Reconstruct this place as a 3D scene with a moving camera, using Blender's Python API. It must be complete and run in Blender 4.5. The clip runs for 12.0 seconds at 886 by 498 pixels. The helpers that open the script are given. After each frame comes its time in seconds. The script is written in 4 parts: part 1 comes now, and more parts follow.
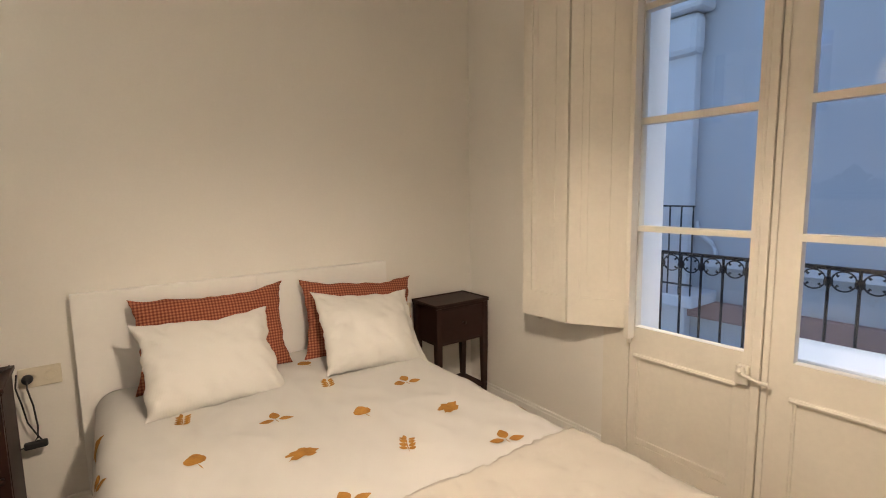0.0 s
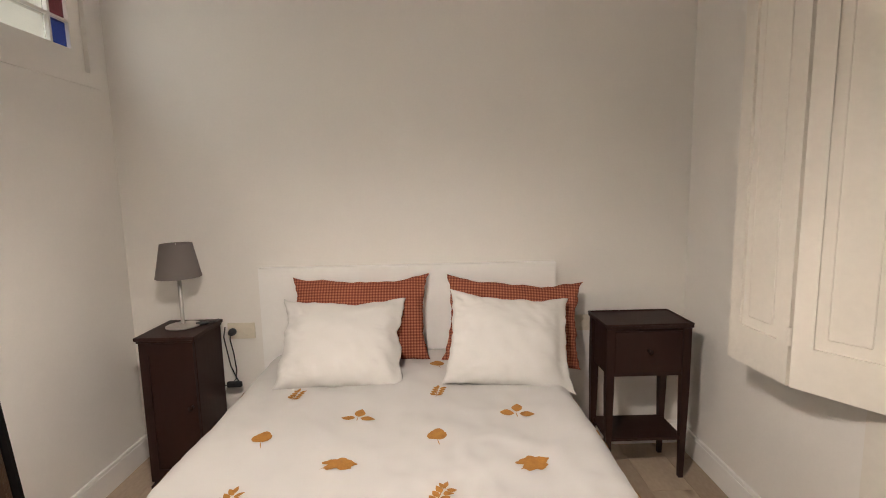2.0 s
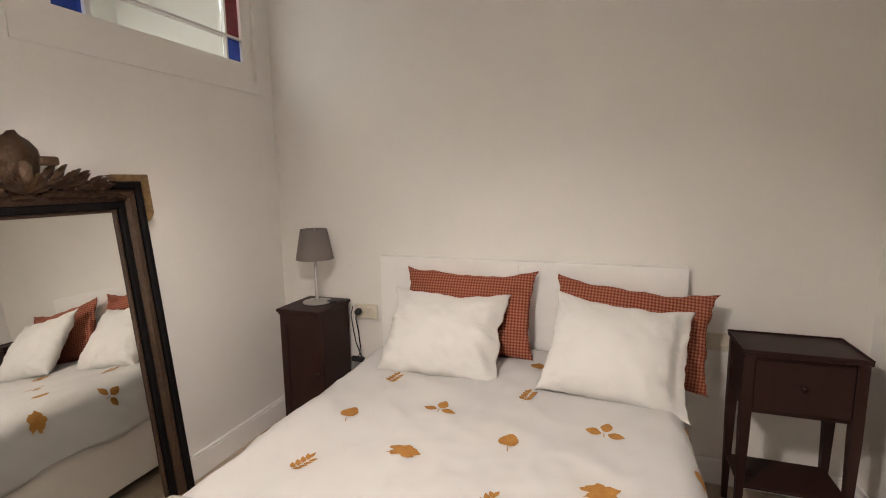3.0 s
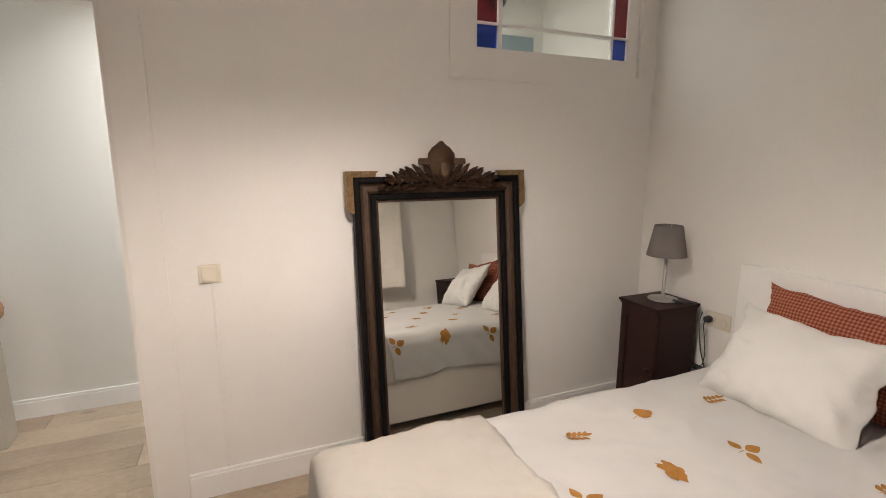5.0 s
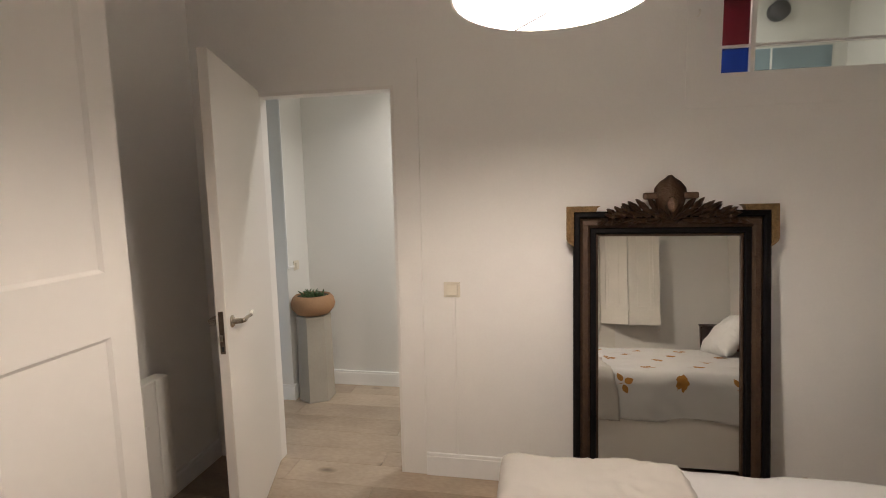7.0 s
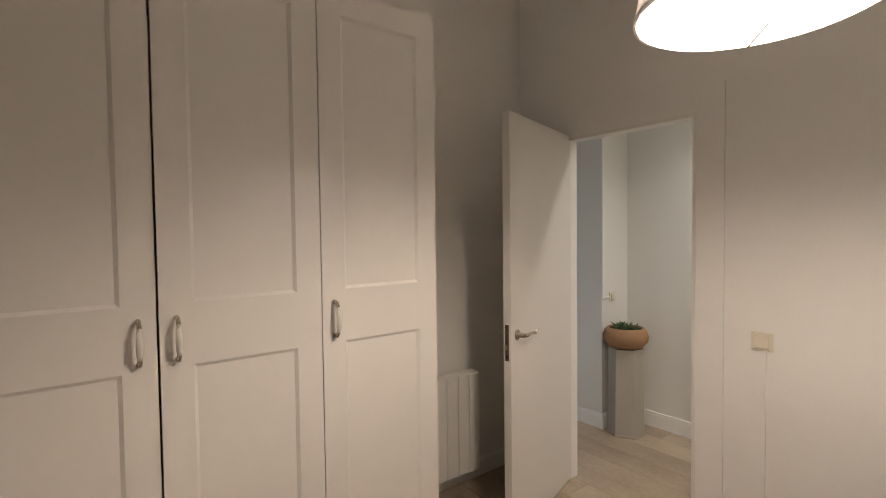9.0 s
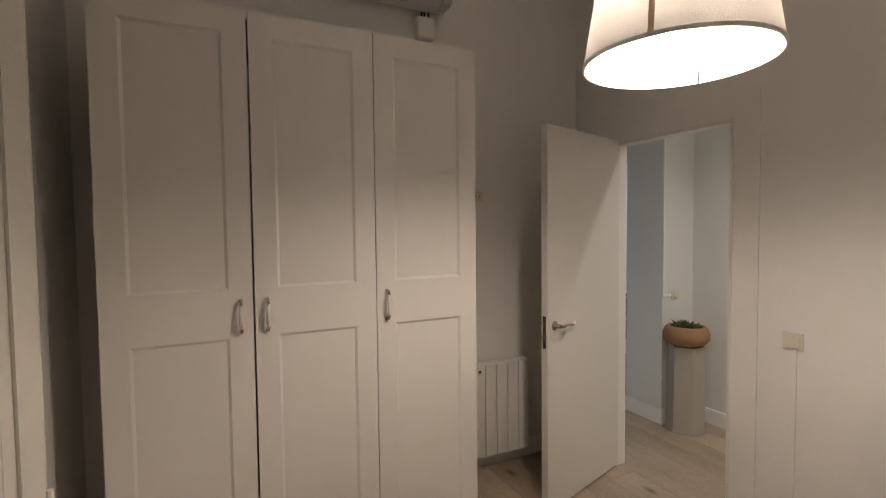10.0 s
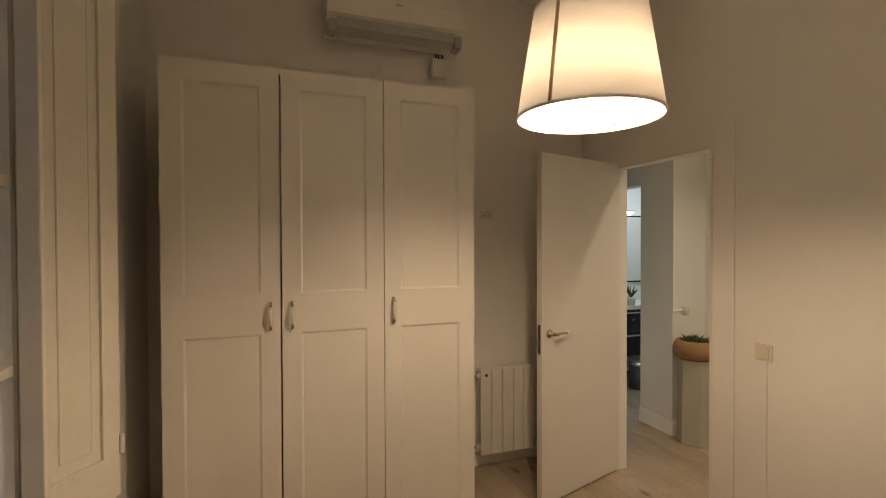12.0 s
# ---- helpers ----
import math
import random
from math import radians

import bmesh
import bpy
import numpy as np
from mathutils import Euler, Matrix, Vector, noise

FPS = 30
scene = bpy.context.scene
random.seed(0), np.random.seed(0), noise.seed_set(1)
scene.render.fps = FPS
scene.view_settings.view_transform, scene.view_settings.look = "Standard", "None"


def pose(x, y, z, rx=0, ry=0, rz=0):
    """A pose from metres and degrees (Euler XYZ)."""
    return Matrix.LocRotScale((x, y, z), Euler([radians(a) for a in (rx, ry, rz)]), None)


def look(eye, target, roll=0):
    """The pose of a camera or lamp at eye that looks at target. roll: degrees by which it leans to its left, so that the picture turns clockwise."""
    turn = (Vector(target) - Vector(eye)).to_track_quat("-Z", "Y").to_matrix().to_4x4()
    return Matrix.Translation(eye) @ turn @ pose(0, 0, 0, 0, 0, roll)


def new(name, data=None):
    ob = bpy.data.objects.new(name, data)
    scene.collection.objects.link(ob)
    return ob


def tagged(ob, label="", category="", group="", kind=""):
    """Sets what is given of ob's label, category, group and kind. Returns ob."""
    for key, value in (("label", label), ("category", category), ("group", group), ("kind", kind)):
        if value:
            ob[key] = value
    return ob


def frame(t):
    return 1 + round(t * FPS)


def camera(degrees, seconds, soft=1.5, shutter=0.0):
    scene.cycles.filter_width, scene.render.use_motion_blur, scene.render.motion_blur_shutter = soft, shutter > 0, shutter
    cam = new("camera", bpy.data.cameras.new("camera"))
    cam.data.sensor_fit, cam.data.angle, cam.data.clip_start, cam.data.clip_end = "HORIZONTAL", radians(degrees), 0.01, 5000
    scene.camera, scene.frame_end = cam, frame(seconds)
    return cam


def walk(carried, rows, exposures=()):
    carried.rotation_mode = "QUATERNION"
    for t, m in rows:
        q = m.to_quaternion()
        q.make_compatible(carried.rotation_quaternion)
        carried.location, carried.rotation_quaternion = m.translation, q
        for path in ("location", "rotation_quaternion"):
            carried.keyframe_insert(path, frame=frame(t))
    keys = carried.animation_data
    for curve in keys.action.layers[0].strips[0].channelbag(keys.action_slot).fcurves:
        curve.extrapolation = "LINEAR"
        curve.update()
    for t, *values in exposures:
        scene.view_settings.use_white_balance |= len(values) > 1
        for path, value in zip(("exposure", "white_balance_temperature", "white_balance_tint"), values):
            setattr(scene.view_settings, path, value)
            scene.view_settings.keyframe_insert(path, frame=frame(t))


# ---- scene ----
cam = camera(85.4, 12.0, 1.0)
PATH = [
    (0, (-0.073, 0.19, 1.385), (1.09, 1.799, 1.148), -0.9),
    (0.5, (0.111, 0.243, 1.378), (1.023, 2.006, 1.136), -1.1),
    (1, (0.299, 0.294, 1.379), (0.945, 2.171, 1.134), -1.2),
    (1.5, (0.507, 0.306, 1.373), (0.826, 2.263, 1.111), -1.1),
    (2, (0.695, 0.302, 1.367), (0.721, 2.285, 1.111), -1.2),
    (2.5, (0.829, 0.337, 1.368), (0.531, 2.297, 1.1), -1.0),
    (3, (0.964, 0.385, 1.381), (0.304, 2.252, 1.095), -0.8),
    (3.5, (1.082, 0.423, 1.373), (-0.003, 2.08, 1.09), -0.3),
    (3.7, (1.163, 0.443, 1.371), (-0.093, 1.976, 1.104), -0.7),
    (5.3, (1.351, 0.559, 1.476), (-0.53, 1.141, 1.12), 0.2),
    (5.5, (1.404, 0.616, 1.462), (-0.515, 1.076, 1.132), 0.3),
    (6, (1.482, 0.716, 1.482), (-0.484, 0.897, 1.161), 0.2),
    (6.5, (1.524, 0.761, 1.472), (-0.455, 0.732, 1.184), 0.1),
    (7, (1.522, 0.751, 1.484), (-0.434, 0.395, 1.259), -1.2),
    (7.5, (1.475, 0.804, 1.479), (-0.353, 0.014, 1.294), -1.2),
    (7.7, (1.467, 0.835, 1.477), (-0.286, -0.111, 1.305), -0.7),
    (9.3, (1.451, 1.293, 1.484), (0.369, -0.387, 1.406), -0.8),
    (9.5, (1.438, 1.394, 1.506), (0.438, -0.335, 1.409), -0.8),
    (10, (1.428, 1.564, 1.513), (0.557, -0.234, 1.426), -0.6),
    (10.5, (1.365, 1.75, 1.525), (0.626, -0.106, 1.433), -0.1),
    (11, (1.335, 1.892, 1.529), (0.671, 0.007, 1.454), -0.2),
    (11.5, (1.333, 1.954, 1.529), (0.669, 0.068, 1.476), -0.2),
    (12, (1.326, 1.967, 1.526), (0.651, 0.084, 1.498), -0.2),
]
EXPOSURES = [
    (0.0, 1.27, 6700, 9), (0.7, 1.27, 7000, 9), (1.4, 1.32, 7700, 10), (1.8, 1.38, 5850, 10), (3.5, 1.36, 5720, 10), (5.5, 1.24, 5750, 10),
    (6.0, 1.22, 5800, 10), (6.5, 1.19, 5800, 10), (7.0, 0.87, 5850, 10), (7.5, 0.76, 5900, 10), (9.3, 0.58, 6100, 11), (10.0, 0.36, 6050, 11),
    (10.5, 0.27, 6600, 11), (11.0, 0.25, 8000, 12), (12.0, 0.25, 8150, 12),
]
walk(cam, [(t, look(eye, target, roll)) for t, eye, target, roll in PATH], EXPOSURES)

# ---- world and light ----
world = bpy.data.worlds.new("world")
scene.world = world
world.use_nodes = True
wn = world.node_tree
sky = wn.nodes.new("ShaderNodeTexSky")
sky.sky_type, sky.sun_disc = "NISHITA", False
sky.ozone_density, sky.air_density = 5.0, 1.0
sky.sun_elevation, sky.sun_rotation = radians(67), radians(157)
wn.links.new(sky.outputs[0], wn.nodes["Background"].inputs[0])
wn.nodes["Background"].inputs[1].default_value = 0.15


def lamp(name, kind, m, energy, color, size=0.1, spread=180):
    data = bpy.data.lights.new(name, kind)
    data.energy, data.color = energy, color
    if kind == "AREA":
        data.size, data.spread = size, radians(spread)
    elif kind == "SUN":
        data.angle = radians(size)
    else:
        data.shadow_soft_size = size
    ob = new(name, data)
    ob.matrix_basis = m
    return ob


PENDANT = Vector((0.455, 0.795, 1.885))
lamp("sun", "SUN", look((0, 0, 0), (-0.15, 0.36, -0.92)), 0.7, (0.86, 0.93, 1.0), 30)
lamp("pendant_bulb_light", "POINT", pose(PENDANT.x, PENDANT.y, PENDANT.z + 0.092), 26, (1.0, 0.81, 0.66), 0.07)
lamp("unseen_hall_light", "AREA", pose(-1.42, 0.35, 2.66), 7.3, (1.0, 0.90, 0.78), 0.16, 125)
# Wide fill added to light the hall behind the inner window; no fitting known.
lamp("unseen_hall_light", "AREA", pose(-1.42, 1.5, 2.66), 3.8, (1.0, 0.93, 0.82), 0.9)
# No source is seen: cool lamp added so the washroom reads bright and bluish.
lamp("bathroom_fill_light", "AREA", pose(-2.4, -1.95, 2.36), 9, (0.52, 0.72, 1.0), 0.3)


# ---- materials ----
def material(name, color, rough=0.6, metal=0.0, vary=0.06, scale=3.0, grain=60.0, bump=0.05, stretch=(1, 1, 1), dark=None,
             per_object=0.0, transmission=0.0, spec=0.5):
    """A surface with broad and fine variation of its colour, gloss and relief."""
    m = bpy.data.materials.new(name)
    m.use_nodes = True
    n, ln = m.node_tree.nodes, m.node_tree.links
    b = n["Principled BSDF"]
    tc = n.new("ShaderNodeTexCoord")
    mp = n.new("ShaderNodeMapping")
    mp.inputs["Scale"].default_value = stretch
    ln.new(tc.outputs["Object"], mp.inputs[0])
    if per_object:
        info = n.new("ShaderNodeObjectInfo")
        sc = n.new("ShaderNodeVectorMath")
        sc.operation = "SCALE"
        sc.inputs[0].default_value = (17.0, 31.0, 7.0)
        ln.new(info.outputs["Random"], sc.inputs["Scale"])
        ln.new(sc.outputs[0], mp.inputs["Location"])
    big, fine = n.new("ShaderNodeTexNoise"), n.new("ShaderNodeTexNoise")
    big.inputs["Scale"].default_value, fine.inputs["Scale"].default_value = scale, grain
    big.inputs["Detail"].default_value, fine.inputs["Detail"].default_value = 4, 6
    for t in (big, fine):
        ln.new(mp.outputs[0], t.inputs["Vector"])
    ramp = n.new("ShaderNodeMix")
    ramp.data_type = "RGBA"
    lo = dark or tuple(c * (1 - 2.2 * vary) for c in color)
    hi = color if dark else tuple(min(1, c * (1 + 1.2 * vary)) for c in color)
    ramp.inputs[6].default_value, ramp.inputs[7].default_value = (*lo, 1), (*hi, 1)
    add = n.new("ShaderNodeMath")
    add.operation = "MULTIPLY_ADD"
    add.inputs[1].default_value, add.inputs[2].default_value = 0.45, 0.0
    ln.new(fine.outputs[0], add.inputs[0])
    tot = n.new("ShaderNodeMath")
    tot.operation = "MULTIPLY_ADD"
    tot.inputs[1].default_value = 0.75
    ln.new(big.outputs[0], tot.inputs[0])
    ln.new(add.outputs[0], tot.inputs[2])
    last = tot
    if per_object:
        sh = n.new("ShaderNodeMath")
        sh.operation = "MULTIPLY_ADD"
        sh.inputs[1].default_value = per_object
        ln.new(info.outputs["Random"], sh.inputs[0])
        off = n.new("ShaderNodeMath")
        off.operation = "SUBTRACT"
        off.inputs[1].default_value = per_object / 2
        ln.new(tot.outputs[0], sh.inputs[2])
        ln.new(sh.outputs[0], off.inputs[0])
        last = off
    ln.new(last.outputs[0], ramp.inputs[0])
    ln.new(ramp.outputs[2], b.inputs["Base Color"])
    rr = n.new("ShaderNodeMapRange")
    rr.inputs[3].default_value, rr.inputs[4].default_value = max(0, rough - 0.08), min(1, rough + 0.08)
    ln.new(big.outputs[0], rr.inputs[0])
    ln.new(rr.outputs[0], b.inputs["Roughness"])
    b.inputs["Metallic"].default_value = metal
    b.inputs["Specular IOR Level"].default_value = spec
    if transmission:
        b.inputs["Transmission Weight"].default_value = transmission
    if bump:
        bp = n.new("ShaderNodeBump")
        bp.inputs["Strength"].default_value, bp.inputs["Distance"].default_value = bump, 0.01
        ln.new(fine.outputs[0], bp.inputs["Height"])
        ln.new(bp.outputs[0], b.inputs["Normal"])
    return m


def glass(name, color=(1, 1, 1), rough=0.0):
    m = bpy.data.materials.new(name)
    m.use_nodes = True
    b = m.node_tree.nodes["Principled BSDF"]
    b.inputs["Base Color"].default_value = (*color, 1)
    b.inputs["Roughness"].default_value = rough
    b.inputs["Transmission Weight"].default_value = 1.0
    b.inputs["IOR"].default_value = 1.45
    return m


def woven(name, color, thread=420.0, vary=0.05, bump=0.25):
    """Plain cloth: crossing threads as relief, soft blotches."""
    m = material(name, color, 0.85, vary=vary, scale=4, grain=thread, bump=0, spec=0.2)
    n, ln = m.node_tree.nodes, m.node_tree.links
    total = crossing(n, ln, thread / 6.28, 0.6)[2]
    bp = n.new("ShaderNodeBump")
    bp.inputs["Strength"].default_value, bp.inputs["Distance"].default_value = bump, 0.002
    ln.new(total.outputs[0], bp.inputs["Height"])
    ln.new(bp.outputs[0], n["Principled BSDF"].inputs["Normal"])
    return m


def crossing(n, ln, scale, distortion):
    """Bands across and along the cloth, and their sum."""
    tc = n.new("ShaderNodeTexCoord")
    waves = []
    for axis in ("X", "Z"):
        w = n.new("ShaderNodeTexWave")
        w.bands_direction = axis
        w.inputs["Scale"].default_value = scale
        w.inputs["Distortion"].default_value = distortion
        ln.new(tc.outputs["Object"], w.inputs[0])
        waves.append(w)
    total = n.new("ShaderNodeMath")
    total.operation = "ADD"
    ln.new(waves[0].outputs[1], total.inputs[0])
    ln.new(waves[1].outputs[1], total.inputs[1])
    return waves[0], waves[1], total


def gingham(name, light, middle, dark, period):
    """Small woven check: bands of two threads crossing give three tones."""
    m = material(name, middle, 0.9, vary=0.08, scale=5, grain=380, bump=0, spec=0.12)
    n, ln = m.node_tree.nodes, m.node_tree.links
    b = n["Principled BSDF"]
    wx, wz, total = crossing(n, ln, 0.31416 / period, 0.25)
    steps = []
    for w in (wx, wz):
        r = n.new("ShaderNodeMapRange")
        r.inputs[1].default_value, r.inputs[2].default_value = 0.36, 0.64
        ln.new(w.outputs[1], r.inputs[0])
        steps.append(r)
    add = n.new("ShaderNodeMath")
    add.operation = "ADD"
    ln.new(steps[0].outputs[0], add.inputs[0])
    ln.new(steps[1].outputs[0], add.inputs[1])
    half = n.new("ShaderNodeMath")
    half.operation = "MULTIPLY"
    half.inputs[1].default_value = 0.5
    ln.new(add.outputs[0], half.inputs[0])
    ramp = n.new("ShaderNodeValToRGB")
    ramp.color_ramp.elements[0].color = (*light, 1)
    ramp.color_ramp.elements[1].color = (*dark, 1)
    mid = ramp.color_ramp.elements.new(0.5)
    mid.color = (*middle, 1)
    ln.new(half.outputs[0], ramp.inputs[0])
    ln.new(ramp.outputs[0], b.inputs["Base Color"])
    bp = n.new("ShaderNodeBump")
    bp.inputs["Strength"].default_value, bp.inputs["Distance"].default_value = 0.25, 0.002
    ln.new(total.outputs[0], bp.inputs["Height"])
    ln.new(bp.outputs[0], b.inputs["Normal"])
    return m


def lampshade_cloth(name, color, through_light):
    m = material(name, color, 0.9, vary=0.04, scale=5, grain=300, bump=0.1, spec=0.1)
    n, ln = m.node_tree.nodes, m.node_tree.links
    tr = n.new("ShaderNodeBsdfTranslucent")
    tr.inputs[0].default_value = (*color, 1)
    mx = n.new("ShaderNodeMixShader")
    mx.inputs[0].default_value = through_light
    ln.new(n["Principled BSDF"].outputs[0], mx.inputs[1])
    ln.new(tr.outputs[0], mx.inputs[2])
    ln.new(mx.outputs[0], n["Material Output"].inputs[0])
    return m


def glowing(name, color, strength):
    m = bpy.data.materials.new(name)
    m.use_nodes = True
    b = m.node_tree.nodes["Principled BSDF"]
    b.inputs["Base Color"].default_value = (*color, 1)
    b.inputs["Emission Color"].default_value = (*color, 1)
    b.inputs["Emission Strength"].default_value = strength
    return m


WALL = material("wall_paint", (0.84, 0.815, 0.765), 0.75, vary=0.03, scale=1.5, grain=90, bump=0.06)
CEILING = material("ceiling_paint", (0.90, 0.88, 0.845), 0.8, vary=0.03, scale=1.5, grain=80, bump=0.05)
HALL_WALL = material("hall_wall_paint", (0.79, 0.775, 0.725), 0.75, vary=0.03, scale=1.5, grain=90, bump=0.06)
TRIM = material("white_trim_paint", (0.90, 0.89, 0.86), 0.42, vary=0.03, scale=4, grain=60, bump=0.04)
OLD_PAINT = material("old_cream_paint", (0.79, 0.75, 0.67), 0.40, vary=0.06, scale=5, grain=45, bump=0.12)
LACQUER = material("white_lacquer", (0.80, 0.765, 0.71), 0.35, vary=0.015, scale=2, grain=40, bump=0.015)
DOOR_PAINT = material("white_door_paint", (0.71, 0.67, 0.61), 0.4, vary=0.02, scale=2, grain=40, bump=0.02)
OAK = material("oak_plank", (0.50, 0.405, 0.30), 0.42, vary=0.2, scale=2.6, grain=30, bump=0.05, stretch=(2.4, 1.1, 2.4),
               dark=(0.165, 0.118, 0.078), per_object=0.36)


def add_knots(m):
    """Sparse dark knots, drawn out along the plank."""
    n, ln = m.node_tree.nodes, m.node_tree.links
    b = n["Principled BSDF"]
    base = b.inputs["Base Color"].links[0].from_socket
    mp = n["Mapping"]
    vo = n.new("ShaderNodeTexVoronoi")
    vo.inputs["Scale"].default_value = 2.3
    ln.new(mp.outputs[0], vo.inputs["Vector"])
    rg = n.new("ShaderNodeMapRange")
    rg.inputs[1].default_value, rg.inputs[2].default_value = 0.02, 0.17
    rg.inputs[3].default_value, rg.inputs[4].default_value = 0.75, 0.0
    ln.new(vo.outputs["Distance"], rg.inputs[0])
    mx = n.new("ShaderNodeMix")
    mx.data_type = "RGBA"
    mx.inputs[7].default_value = (0.045, 0.028, 0.016, 1)
    ln.new(rg.outputs[0], mx.inputs[0])
    ln.new(base, mx.inputs[6])
    ln.new(mx.outputs[2], b.inputs["Base Color"])


add_knots(OAK)
MAHOGANY = material("dark_mahogany", (0.033, 0.011, 0.007), 0.5, spec=0.28, vary=0.3, scale=5, grain=40, bump=0.06, stretch=(1, 1, 0.2),
                    dark=(0.012, 0.005, 0.004))
EBONY = material("black_painted_wood", (0.008, 0.007, 0.007), 0.5, spec=0.08, vary=0.3, scale=6, grain=60, bump=0.1)
GILT = material("worn_bronze_gilding", (0.088, 0.050, 0.026), 0.48, metal=0.35, vary=0.4, scale=26, grain=90, bump=0.5,
                dark=(0.028, 0.015, 0.010))
CARVED = material("carved_bronze_gilding", (0.17, 0.098, 0.052), 0.42, metal=0.4, vary=0.4, scale=22, grain=110, bump=0.4,
                  dark=(0.035, 0.019, 0.012))
GILT_BRIGHT = material("flaking_gold_gilding", (0.40, 0.25, 0.10), 0.40, metal=0.45, vary=0.5, scale=70, grain=190, bump=0.9,
                       dark=(0.012, 0.006, 0.004))
SILVERING = material("mirror_silvering", (0.88, 0.88, 0.85), 0.09, metal=1.0, vary=0.02, scale=2, grain=20, bump=0)
SILVERING.node_tree.nodes["Map Range"].inputs[3].default_value = 0.0
SILVERING.node_tree.nodes["Map Range"].inputs[4].default_value = 0.02
LINEN = woven("white_linen", (0.65, 0.638, 0.605), vary=0.03, bump=0.10)
COVER = material("white_duvet_cotton", (0.57, 0.56, 0.54), 0.88, vary=0.02, scale=5, grain=500, bump=0.12, spec=0.2)
BLANKET = material("cream_blanket_wool", (0.50, 0.472, 0.422), 0.92, vary=0.04, scale=6, grain=420, bump=0.16, spec=0.15)
GINGHAM = gingham("rust_gingham", (0.385, 0.165, 0.092), (0.265, 0.082, 0.047), (0.15, 0.042, 0.028), 0.0135)
PRINT = material("ochre_leaf_print", (0.47, 0.24, 0.05), 0.85, vary=0.3, scale=34, grain=140, bump=0.1,
                 dark=(0.17, 0.06, 0.012), spec=0.2)
STEEL = material("brushed_steel", (0.52, 0.50, 0.47), 0.35, metal=0.9, vary=0.05, scale=8, grain=120, bump=0.03)
BRASS = material("dull_brass", (0.50, 0.44, 0.36), 0.2, metal=0.95, vary=0.2, scale=20, grain=120, bump=0.05)
OLD_BRASS = material("tarnished_brass", (0.20, 0.15, 0.11), 0.42, metal=0.8, vary=0.5, scale=35, grain=120, bump=0.15, dark=(0.05, 0.035, 0.028))
CERAMIC = material("ivory_ceramic", (0.76, 0.72, 0.63), 0.25, vary=0.03, scale=6, grain=60, bump=0.01)
PLASTIC = material("ivory_plastic", (0.74, 0.68, 0.55), 0.4, vary=0.03, scale=6, grain=60, bump=0.01)
BLACK_RUBBER = material("black_rubber", (0.018, 0.018, 0.02), 0.5, vary=0.2, scale=20, grain=80, bump=0.03)
GREY_CLOTH = lampshade_cloth("grey_lampshade_cloth", (0.21, 0.185, 0.17), 0.15)
CREAM_CLOTH = lampshade_cloth("cream_lampshade_cloth", (0.88, 0.86, 0.83), 0.195)
CREAM_TAPE = lampshade_cloth("beige_tape", (0.62, 0.51, 0.38), 0.22)
BULB = glowing("lit_bulb", (1.0, 0.84, 0.62), 60)
TERRACOTTA = material("terracotta", (0.33, 0.19, 0.095), 0.8, vary=0.14, scale=7, grain=80, bump=0.1)
CONCRETE = material("grey_stone_plinth", (0.40, 0.365, 0.30), 0.75, vary=0.08, scale=6, grain=70, bump=0.1)
SOIL = material("potting_soil", (0.035, 0.024, 0.016), 0.95, vary=0.4, scale=30, grain=90, bump=0.8)
LEAF = material("plant_leaf", (0.045, 0.085, 0.026), 0.5, vary=0.3, scale=20, grain=60, bump=0.1)
GLASS = glass("window_glass")
RED_GLASS = glass("red_glass", (0.13, 0.014, 0.022), 0.05)
BLUE_GLASS = glass("blue_glass", (0.014, 0.04, 0.27), 0.05)
FROST = glass("clear_rolled_glass", (0.96, 0.98, 0.93), 0.04)
IRON = material("black_wrought_iron", (0.018, 0.019, 0.024), 0.5, metal=0.4, vary=0.25, scale=20, grain=90, bump=0.15)
STUCCO = material("grey_stucco", (0.37, 0.39, 0.42), 0.9, vary=0.08, scale=0.6, grain=20, bump=0.25)
PALE_STONE = material("pale_rendered_stone", (0.46, 0.48, 0.51), 0.85, vary=0.06, scale=1.5, grain=25, bump=0.2)
BRICK_BAND = material("weathered_terracotta_band", (0.24, 0.16, 0.15), 0.9, vary=0.2, scale=3, grain=25, bump=0.3)
WHITE_ENAMEL = material("white_radiator_enamel", (0.78, 0.75, 0.69), 0.3, vary=0.02, scale=4, grain=60, bump=0.01)
GREY_PLASTIC = material("grey_plastic", (0.45, 0.44, 0.42), 0.45, vary=0.06, scale=8, grain=60, bump=0.02)
BLACK_LACQUER = material("black_lacquer", (0.016, 0.016, 0.018), 0.25, vary=0.1, scale=6, grain=60, bump=0.01)
HALL_PICTURE = material("blue_grey_panel", (0.24, 0.32, 0.36), 0.5, vary=0.25, scale=9, grain=50, bump=0.05)
EXTERIOR_WHITE = material("white_exterior_render", (0.86, 0.87, 0.88), 0.8, vary=0.04, scale=2, grain=40, bump=0.1)
DARK_GREY = material("dark_grey_metal", (0.08, 0.08, 0.085), 0.45, metal=0.3, vary=0.1, scale=10, grain=60, bump=0.03)


# ---- building helpers ----
def part(name, bm, mat, parent=None, label="", smooth=False):
    """Links a bmesh as one mesh object, in its parent's own space."""
    me = bpy.data.meshes.new(name)
    bmesh.ops.recalc_face_normals(bm, faces=bm.faces)
    bm.to_mesh(me)
    bm.free()
    me.materials.append(mat)
    if smooth:
        for p in me.polygons:
            p.use_smooth = True
    ob = new(name, me)
    ob.parent = parent
    if label:
        ob["label"] = label
    return ob


